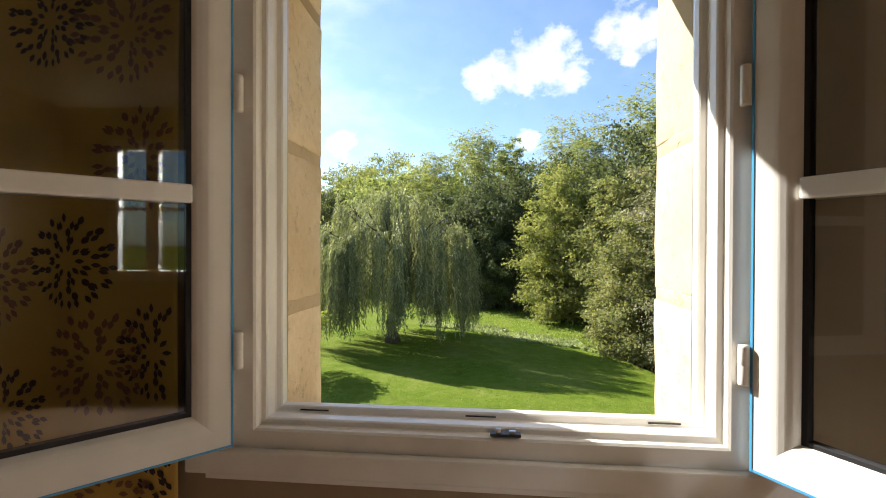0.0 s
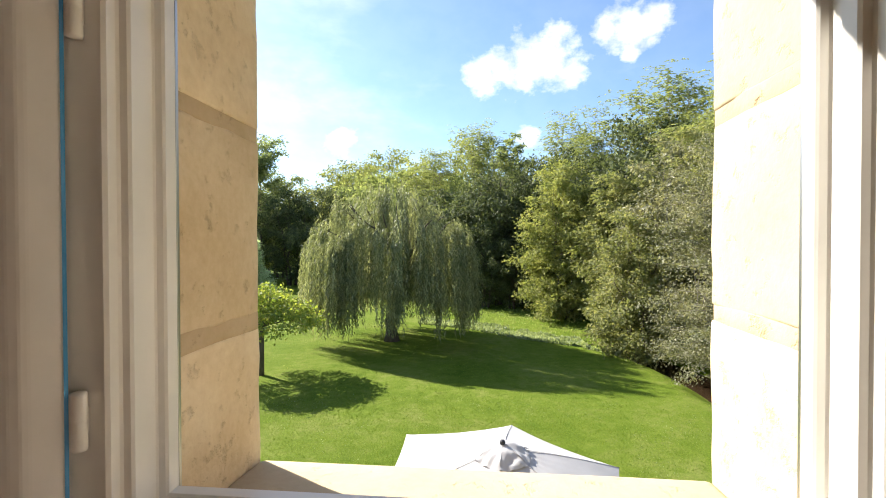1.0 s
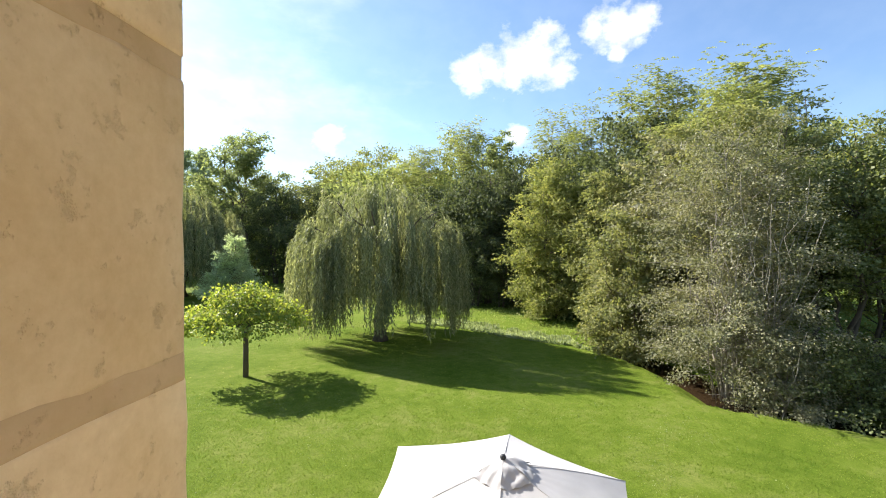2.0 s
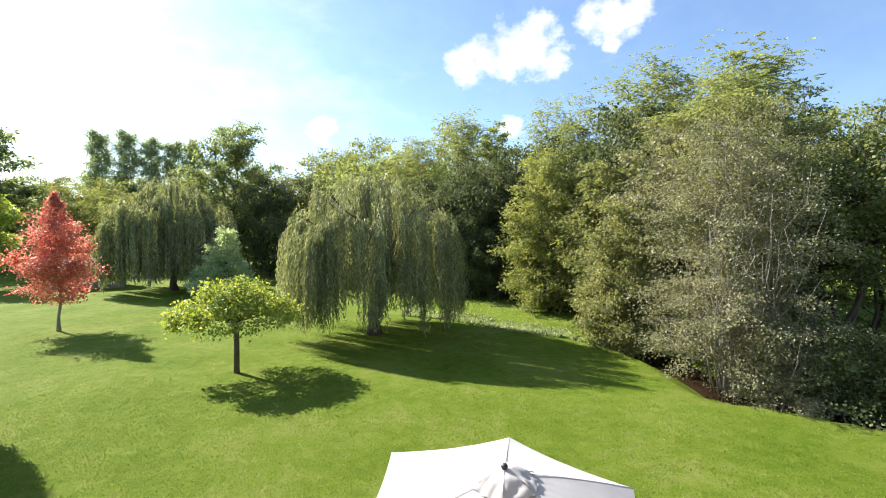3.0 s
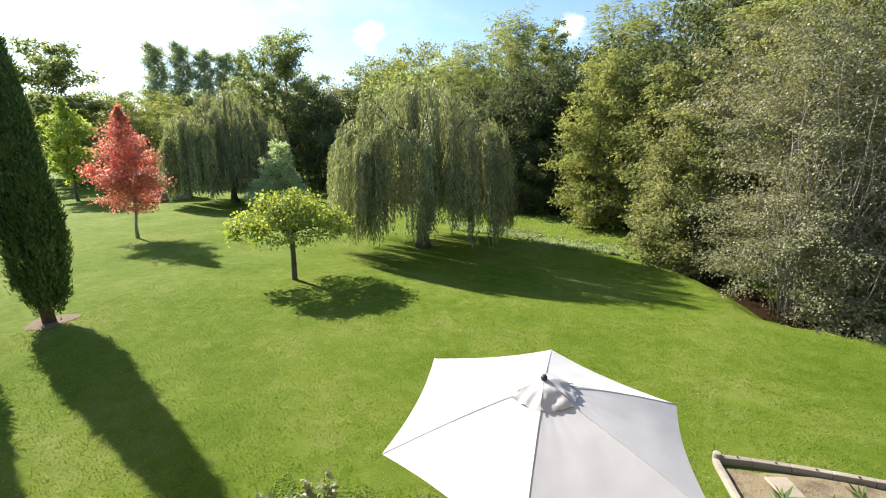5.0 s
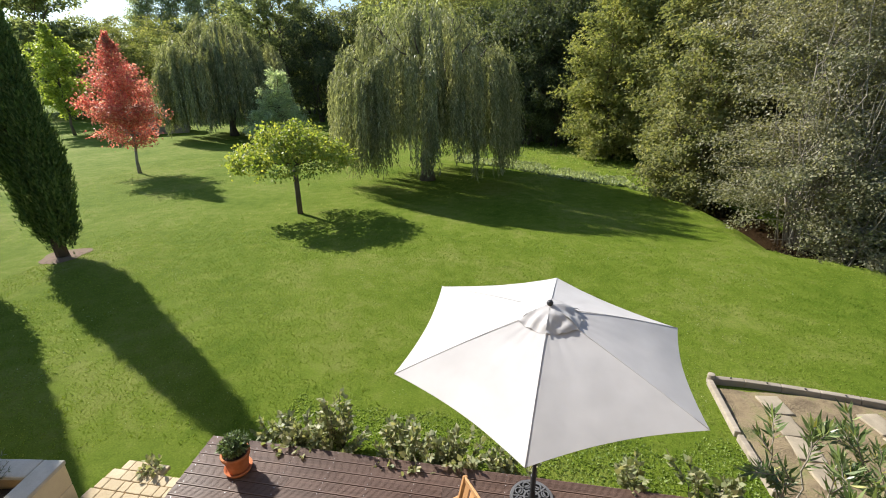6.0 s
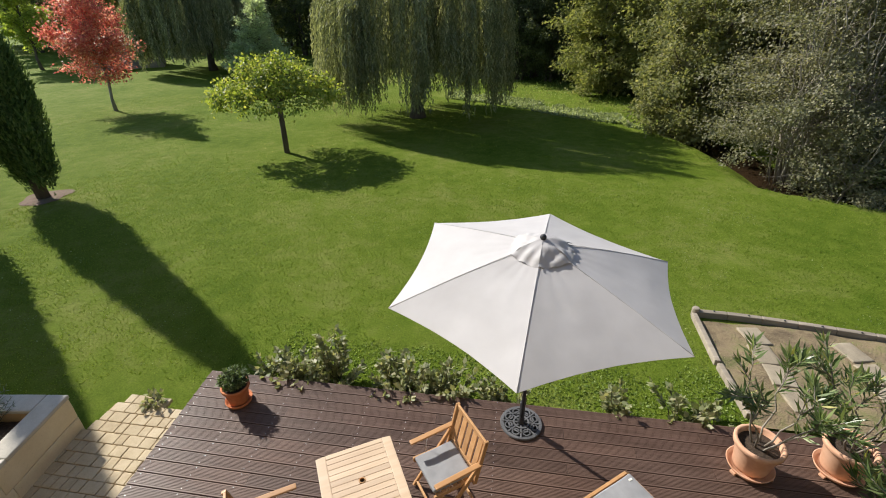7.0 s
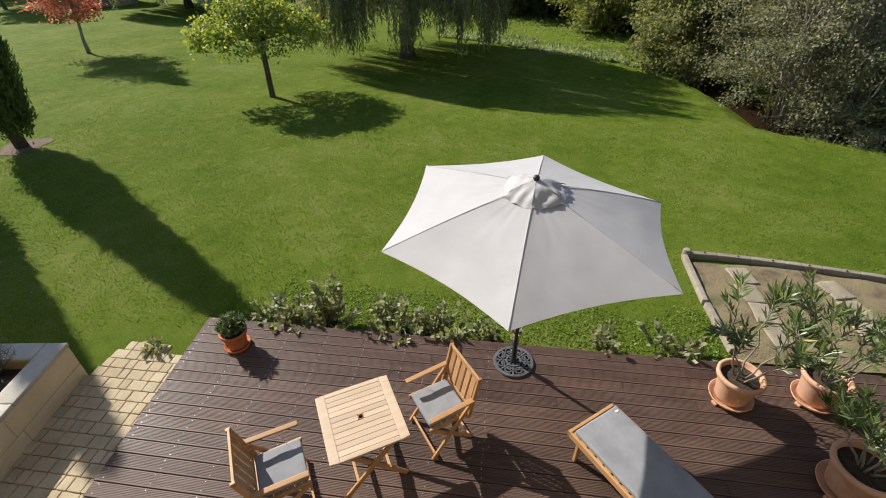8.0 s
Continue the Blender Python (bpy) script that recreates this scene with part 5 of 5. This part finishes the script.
basebm = lathe_bm([(0.205, 0.002), (0.235, 0.002), (0.242, 0.014), (0.235, 0.028), (0.205, 0.03), (0.2, 0.015), (0.205, 0.002)], 36)
for r in (0.085, 0.145):
    part("hoop", lathe_bm([(r - 0.01, 0.02), (r + 0.01, 0.02), (r + 0.01, 0.036), (r - 0.01, 0.036), (r - 0.01, 0.02)], 30), CAST_IRON, base)
for i in range(8):
    a = i * math.pi / 4
    part("spoke", box_bm((0.03, -0.011, 0.01), (0.225, 0.011, 0.032), 0.004, 1, None, pose(0, 0, 0, 0, 0, math.degrees(a))), CAST_IRON, base)
    ringb = lathe_bm([(0.032, 0.018), (0.047, 0.018), (0.047, 0.036), (0.032, 0.036), (0.032, 0.018)], 14)
    bmesh.ops.translate(ringb, vec=(math.cos(a + 0.39) * 0.155, math.sin(a + 0.39) * 0.155, 0), verts=ringb.verts)
    part("scroll_ring", ringb, CAST_IRON, base)
part("base_casting", basebm, CAST_IRON, base, "pierced round cast-iron base")
part("base_tube", lathe_bm([(0.045, 0.012), (0.045, 0.05), (0.03, 0.07), (0.029, 0.32), (0.032, 0.33), (0.032, 0.35), (0.024, 0.355)], 18), DARK_METAL, base, smooth=True)


# ---- garden furniture ----
def bar(bm, a, b, w, h, bevel=0.004):
    """A straight wooden bar between two points, w wide and h high."""
    a, b = Vector(a), Vector(b)
    d = b - a
    m = Matrix.Translation(a) @ d.to_track_quat("X", "Z").to_matrix().to_4x4()
    box_bm((0, -w / 2, -h / 2), (d.length, w / 2, h / 2), bevel, 2, bm, m)
    return bm


table = thing("garden_table", pose(-1.215, 2.245, 0, 0, 0, 30.5) @ Matrix.Diagonal((1.02, 1.02, 1, 1)), "square slatted teak garden table on folding legs", "table")
for s in (-1, 1):
    b = box_bm((-0.0475, -0.35, 0.715), (0.0475, 0.35, 0.738), 0.005, 2)
    for v in b.verts:
        if abs(v.co.y) > 0.3 and v.co.x * s > 0.03:
            v.co.x -= s * 0.012
            v.co.y -= math.copysign(0.008, v.co.y)
    bmesh.ops.translate(b, vec=(s * 0.303, 0, 0), verts=b.verts)
    part("end_board", b, PALE_TEAK, table)
    part("side_rail", box_bm((-0.2545, s * 0.35 - (0.045 if s > 0 else 0), 0.715), (0.2545, s * 0.35 + (0.045 if s < 0 else 0), 0.738), 0.006, 2), PALE_TEAK, table)
slat_n = 11
for i in range(slat_n):
    y0 = -0.303 + 0.606 * i / slat_n
    if i == slat_n // 2:
        for x0, x1 in ((-0.2545, -0.025), (0.025, 0.2545)):
            part("slat", box_bm((x0, y0 + 0.0014, 0.717), (x1, y0 + 0.606 / slat_n - 0.0014, 0.736), 0.0015, 1), PALE_TEAK, table)
    else:
        part("slat", box_bm((-0.2545, y0 + 0.0014, 0.717), (0.2545, y0 + 0.606 / slat_n - 0.0014, 0.736), 0.0015, 1), PALE_TEAK, table)
hole = lathe_bm([(0.021, 0.72), (0.027, 0.72), (0.029, 0.7385), (0.026, 0.741), (0.021, 0.741), (0.021, 0.72)], 20)
part("hole_ring", hole, TEAK, table, "brass-brown ring round the parasol hole")
for s in (-1, 1):
    y = s * 0.27
    part("leg", bar(bmesh.new(), (-0.3, y, 0.012), (0.27, y, 0.705), 0.022, 0.045), TEAK, table)
    part("leg", bar(bmesh.new(), (0.3, y - s * 0.026, 0.012), (-0.27, y - s * 0.026, 0.705), 0.022, 0.045), TEAK, table)
for x in (-0.27, 0.27):
    part("stretcher", bar(bmesh.new(), (x * 0.55, -0.27, 0.21 if x > 0 else 0.21), (x * 0.55, 0.27, 0.21), 0.025, 0.04), TEAK, table)
    part("stretcher", bar(bmesh.new(), (x, -0.30, 0.69), (x, 0.30, 0.69), 0.03, 0.04), TEAK, table)


def garden_chair(m, label):
    """A folding slatted armchair facing +x, with a grey seat pad."""
    c = thing("garden_chair", m, label, "chair", "folding chairs at the table")
    for s in (-1, 1):
        y = s * 0.25
        part("back_post", bar(bmesh.new(), (-0.17, y, 0.40), (-0.285, y, 0.90), 0.024, 0.042), TEAK, c)
        part("leg", bar(bmesh.new(), (0.23, y, 0.012), (-0.2, y, 0.60), 0.022, 0.04), TEAK, c)
        part("leg", bar(bmesh.new(), (-0.24, y - s * 0.028, 0.012), (0.22, y - s * 0.028, 0.43), 0.022, 0.04), TEAK, c)
        part("armrest", bar(bmesh.new(), (-0.235, y + s * 0.008, 0.645), (0.24, y + s * 0.008, 0.635), 0.052, 0.022, 0.008), TEAK, c)
        part("seat_rail", bar(bmesh.new(), (-0.2, y - s * 0.028, 0.425), (0.235, y - s * 0.028, 0.445), 0.022, 0.038), TEAK, c)
        part_mesh("brace_wire", tubes_mesh("brace_wire", [([(0.06, y, 0.63), (0.10, y - s * 0.02, 0.45)], [0.003, 0.003], 5)]), STEEL, c)
    part("back_rail", bar(bmesh.new(), (-0.279, -0.262, 0.875), (-0.279, 0.262, 0.875), 0.022, 0.05), TEAK, c)
    part("back_rail", bar(bmesh.new(), (-0.195, -0.24, 0.51), (-0.195, 0.24, 0.51), 0.02, 0.04), TEAK, c)
    for i in range(5):
        y = -0.18 + 0.09 * i
        part("back_slat", bar(bmesh.new(), (-0.197, y, 0.525), (-0.2765, y, 0.855), 0.066, 0.012, 0.003), TEAK, c)
    for i in range(7):
        x = -0.165 + 0.058 * i
        part("seat_slat", bar(bmesh.new(), (x, -0.21, 0.446), (x, 0.21, 0.446), 0.046, 0.014, 0.003), TEAK, c)
    for x in (0.2, -0.2):
        part("stretcher", bar(bmesh.new(), (x, -0.235, 0.06), (x, 0.235, 0.06), 0.02, 0.034), TEAK, c)
    pad = box_bm((-0.175, -0.2, 0.4545), (0.225, 0.2, 0.492), 0.017, 4)
    bmesh.ops.subdivide_edges(pad, edges=[e for e in pad.edges if e.calc_length() > 0.2], cuts=6, use_grid_fill=True)
    for v in pad.verts:
        if v.co.z > 0.475:
            v.co.z += 0.008 * noise.noise(v.co * 8) + 0.006
    pd = part("seat_pad", pad, CUSHION, c, "grey fabric seat pad", smooth=True)
    cord = [(-0.17, -0.2, 0.48), (-0.19, -0.225, 0.46), (-0.185, -0.235, 0.40)]
    part_mesh("tie_cord", tubes_mesh("tie_cord", [(cord, [0.003] * 3, 5)]), CUSHION, pd)
    return c


garden_chair(pose(-0.565, 2.68, 0, 0, 0, 217), "teak folding armchair with grey seat pad beside the table")
garden_chair(pose(-1.86, 1.83, 0, 0, 0, 33), "teak folding armchair with grey pad, back to the paving")

lounger = thing("sun_lounger", pose(0.91, 2.77, 0, 0, 0, -51.7), "teak sun lounger with a flat grey cushion", "sun lounger")
for s in (-1, 1):
    part("side_rail", bar(bmesh.new(), (0, s * 0.29, 0.32), (1.95, s * 0.29, 0.32), 0.026, 0.07), TEAK, lounger)
    for x in (0.12, 1.75):
        part("leg", bar(bmesh.new(), (x, s * 0.262, 0.0), (x, s * 0.262, 0.34), 0.05, 0.028), TEAK, lounger)
part("end_rail", bar(bmesh.new(), (0.012, -0.303, 0.322), (0.012, 0.303, 0.322), 0.03, 0.072), TEAK, lounger)
part("end_rail", bar(bmesh.new(), (1.94, -0.276, 0.318), (1.94, 0.276, 0.318), 0.024, 0.06), TEAK, lounger)
for i in range(20):
    x = 0.075 + 0.096 * i
    part("slat", bar(bmesh.new(), (x, -0.276, 0.343), (x, 0.276, 0.343), 0.07, 0.016, 0.003), TEAK, lounger)
cush = box_bm((0.05, -0.272, 0.3515), (1.93, 0.272, 0.405), 0.022, 4)
bmesh.ops.subdivide_edges(cush, edges=[e for e in cush.edges if e.calc_length() > 0.3], cuts=10, use_grid_fill=True)
for v in cush.verts:
    if v.co.z > 0.38:
        v.co.z += 0.012 * noise.noise(v.co * 5)
lc = part("cushion", cush, CUSHION, lounger, "grey fabric lounger cushion", smooth=True)
part("care_tag", box_bm((0.095, 0.2, 0.40), (0.115, 0.24, 0.408), 0.001, 1), WHITE_PVC, lc)


# ---- pots ----
def clay_pot(x, y, r, h, mat, label, saucer=True, feet=True):
    z = 0.004
    pot = thing("flower_pot", pose(x, y, 0), label, "flower pot", "terracotta pots on the deck")
    if saucer:
        lift = 0.022 if feet else 0.0
        part("saucer", lathe_bm([(r * 0.72, z + lift), (r * 0.94, z + lift), (r * 1.04, z + lift + 0.045), (r * 1.0, z + lift + 0.045), (r * 0.9, z + lift + 0.014), (0.001, z + lift + 0.012)], 32), mat, pot, smooth=True)
        if feet:
            for i in range(3):
                a = i * 2.094 + 3.6
                f = box_bm((r * 0.7, -0.03, 0.0), (r * 1.04, 0.03, 0.03), 0.008, 2)
                bmesh.ops.rotate(f, matrix=Matrix.Rotation(a, 3, "Z"), verts=f.verts)
                part("foot", f, mat, pot)
        z += lift + 0.013
    prof = [(r * 0.62, z), (r * 0.72, z + 0.005), (r * 0.76, z + h * 0.1), (r * 0.93, z + h * 0.8), (r * 0.95, z + h * 0.82), (r * 1.06, z + h * 0.85), (r * 1.08, z + h * 0.97), (r * 1.04, z + h), (r * 0.93, z + h), (r * 0.9, z + h * 0.97), (r * 0.87, z + h * 0.8)]
    part("body", lathe_bm(prof, 40), mat, pot, smooth=True)
    part("soil", lathe_bm([(r * 0.885, z + h * 0.82), (r * 0.6, z + h * 0.84), (0.001, z + h * 0.86)], 24, wobble=0.01), SOIL, pot)
    return z + h * 0.84


def oleander(x, y, z, seed, height, spread, stems, leaf=0.15):
    """An oleander: few long branching stems that carry whorls of long narrow leaves."""
    rng = np.random.default_rng(seed)
    p = thing("oleander_plant", pose(x, y, z), "oleander with long narrow green leaves in a pot", "oleander", "potted oleanders")
    tubes, at, al, dry = [], [], [], []
    for i in range(stems):
        a = i * 2.4 + rng.uniform(-0.4, 0.4)
        k = rng.uniform(0.35, 1.0)
        tip = np.array([math.cos(a) * spread * k, math.sin(a) * spread * k, height * rng.uniform(0.55, 1.0)])
        pts, rad, _ = limb(rng, (math.cos(a) * 0.05, math.sin(a) * 0.05, -0.02), tip, 0.011, 0.005, 0.1, 7, 6)
        tubes.append((pts, rad, 6))
        tips = [(pts, 0.46)]
        for j in range(2):
            q = np.array(pts[4 + j])
            e = q + rng.normal(size=3) * 0.14 + np.array([math.cos(a) * 0.1, math.sin(a) * 0.1, 0.24])
            b = limb(rng, q, e, 0.006, 0.003, 0.05, 5, 5)
            tubes.append(b)
            tips.append((b[0], 0.35))
        for path, start in tips:
            P = np.array(path)
            n = 12
            for w in range(n):
                t = start + (1 - start) * w / (n - 1)
                f = t * (len(P) - 1)
                i0 = min(int(f), len(P) - 2)
                q = P[i0] + (P[i0 + 1] - P[i0]) * (f - i0)
                d = P[i0 + 1] - P[i0]
                d /= np.linalg.norm(d)
                for s in range(3):
                    th = w * 1.05 + s * 2.094 + rng.uniform(-0.3, 0.3)
                    o = np.array([math.cos(th), math.sin(th), 0])
                    at.append(q)
                    al.append(o * (1.15 - 0.6 * t) + d * (0.35 + 0.75 * t) + rng.normal(size=3) * 0.15)
    part_mesh("branchwork", tubes_mesh("branchwork", tubes), PALE_BARK, p)
    at, al = np.array(at), np.array(al)
    old = rng.random(len(at)) < 0.05
    for mask, mat, lab in ((~old, OLEANDER_LEAF, ""), (old, OLEANDER_DRY, "yellowing leaves")):
        n = int(mask.sum())
        L = leaf * rng.uniform(0.6, 1.2, n)
        part_mesh("foliage", leaves_mesh("foliage", at[mask], al[mask], np.tile([0, 0, 1.0], (n, 1)) + rng.normal(size=(n, 3)) * 0.25, L, L * 0.17, 0.25), mat, p, lab)


for i, (x, y, r, h, hh, sp, st) in enumerate(((2.52, 3.44, 0.215, 0.36, 1.15, 0.6, 6), (3.40, 3.53, 0.215, 0.36, 1.0, 0.6, 8), (3.20, 2.52, 0.25, 0.38, 0.8, 0.55, 8), (4.0, 3.1, 0.22, 0.36, 0.95, 0.5, 8))):
    zz = clay_pot(x, y, r, h, PALE_CLAY, "pale salmon terracotta pot on a footed saucer")
    oleander(x, y, zz, 200 + i, hh, sp, st)
zz = clay_pot(-3.28, 3.53, 0.155, 0.25, CLAY, "small orange terracotta pot on a saucer", True, False)
spray_plant("potted_bush", pose(-3.28, 3.53, zz), "small round grey-green bush in a terracotta pot", "bush", BUSH_LEAF, 221, 0.26, 0.17, 150, 0.045, 0.4, leaves_each=20)

# shrubs along the deck's front
for i, (x, y, h, r, st) in enumerate(((-2.75, 4.2, 0.5, 0.4, 24), (-2.34, 4.32, 0.95, 0.2, 9), (-3.2, 4.2, 0.45, 0.28, 14), (-2.3, 4.2, 0.4, 0.35, 14), (-1.35, 4.22, 0.55, 0.45, 28), (-0.75, 4.2, 0.5, 0.36, 20), (-0.2, 4.15, 0.35, 0.22, 8),
                                      (0.1, 4.2, 0.3, 0.22, 5), (1.35, 4.18, 0.45, 0.25, 14), (2.1, 4.25, 0.5, 0.35, 9), (2.55, 4.2, 0.35, 0.25, 5))):
    spray_plant("shrub", pose(x, y, ground_z(x, y) - 0.01), "leafy low shrub growing along the deck edge", "shrub", SHRUB_LEAF, 240 + i, h * 1.08, r * 1.08, int(st * 1.35), 0.09, 0.62, leaves_each=26)
spray_plant("weed", pose(-4.45, 3.5, -0.19), "small weed growing between the pavers", "weed", SHRUB_LEAF, 262, 0.12, 0.2, 14, 0.07, 0.6, leaves_each=8)


# ---- grass and ground cover ----
def scatter(name, count, area, mat, seed, height, width, label, keep, tilt=0.6):
    rng = np.random.default_rng(seed)
    xs, ys = rng.uniform(area[0], area[1], count), rng.uniform(area[2], area[3], count)
    pts = [(x, y, ground_z(x, y) - 0.004) for x, y in zip(xs, ys) if keep(x, y)]
    at = np.array(pts)
    n = len(at)
    al = rng.normal(size=(n, 3)) * tilt + np.array([0, 0, 1.0])
    L = height * rng.uniform(0.5, 1.4, n)
    tagged(part_mesh(name, leaves_mesh(name, at, al, unit(rng, n), L, width * rng.uniform(0.6, 1.4, n), corners=3 if name == "grass" else 4), mat), label, "grass", kind="stuff")


def on_lawn(x, y):
    if y < 3.99 and x > -5.6 or (2.9 < x < 6.6 and 4.2 < y < 6.6 - 0.1 * max(0, x - 3.3) ** 1.35):
        return False
    if (x + 12.85) ** 2 + (y - 9.8) ** 2 < 0.24 * (0.8 + 0.5 * noise.noise(Vector((x * 2, y * 2, 0)))):
        return False
    return not (x > -9 and y > 9 and bank_distance(x, y) > 0.1)


def near_lawn(x, y):
    return on_lawn(x, y) and (noise.noise(Vector((x, y, 4.0))) > -0.45)


scatter("grass", 135000, (-13, 9, 3.2, 14.5), GRASS, 401, 0.034, 0.018, "short mown green grass blades of the lawn", lambda x, y: near_lawn(x, y) and y < 12.2 + 5.0 * noise.noise(Vector((x * 7, y * 7, 1))))
scatter("grass", 50000, (-22, 9, 10.5, 26), GRASS, 402, 0.030, 0.024, "short mown green grass blades of the lawn", on_lawn)
scatter("clover", 14000, (-3.4, 3.2, 3.99, 5.6), CLOVER, 403, 0.032, 0.028, "clover and weeds growing before the deck", lambda x, y: y < 5.1 + 0.5 * noise.noise(Vector((x * 1.3, 0, 2))), 1.2)
scatter("bank_weeds", 60000, (-4, 5.6, 17, 29), BANKWEED, 404, 0.17, 0.09, "pale weeds and ivy covering the stream bank", lambda x, y: -0.05 < bank_distance(x, y) < 2.3 + noise.noise(Vector((x, y, 0))) and noise.noise(Vector((x * 0.9, y * 0.9, 5))) > -0.35, 1.1)
scatter("far_bank_grass", 14000, (-4, 16, 10, 40), CLOVER, 405, 0.12, 0.05, "rough grass on the far bank under the trees", lambda x, y: 2.0 < bank_distance(x, y) < 12, 0.8)
scatter("fallen_leaves", 1500, (-20, 6, 8, 22), OLEANDER_DRY, 406, 0.05, 0.04, "dry fallen leaves scattered over the lawn", lambda x, y: on_lawn(x, y) and ((x + 8) ** 2 + (y - 14.3) ** 2 < 6 or (x + 20.5) ** 2 + (y - 20.8) ** 2 < 9 or (x + 4.6) ** 2 + (y - 20.5) ** 2 < 7), 2.0)
scatter("clover_flecks", 15000, (-13, 6, 4.2, 13), BANKWEED, 407, 0.026, 0.022, "tiny pale clover leaves sprinkled through the lawn", lambda x, y: on_lawn(x, y) and noise.noise(Vector((x * 0.7, y * 0.7, 9))) + 0.5 * noise.noise(Vector((x * 3, y * 3, 2))) > 0.12, 1.4)
scatter("bed_weeds", 2600, (3.05, 6.3, 4.3, 6.4), CLOVER, 408, 0.045, 0.022, "thin grass and weeds sprouting in the earth bed", lambda x, y: y < 6.38 - 0.1 * max(0, x - 3.3) ** 1.35 and noise.noise(Vector((x * 1.8, y * 1.8, 3))) + 0.4 * noise.noise(Vector((x * 6, y * 6, 1))) > 0.05, 0.9)
# bare ring round the cypress
rb = bmesh.new()
bmesh.ops.create_circle(rb, cap_ends=True, segments=48, radius=0.55)
for v in rb.verts:
    v.co *= 1 + 0.5 * noise.noise(v.co * 2.2)
    v.co.z = 0
ring = part("bare_earth", rb, RING_EARTH)
ring.matrix_basis = pose(-12.85, 9.8, ground_z(-12.85, 9.8) + 0.014)
tagged(ring, "bare brown earth ring at the cypress foot", "earth", kind="structure")
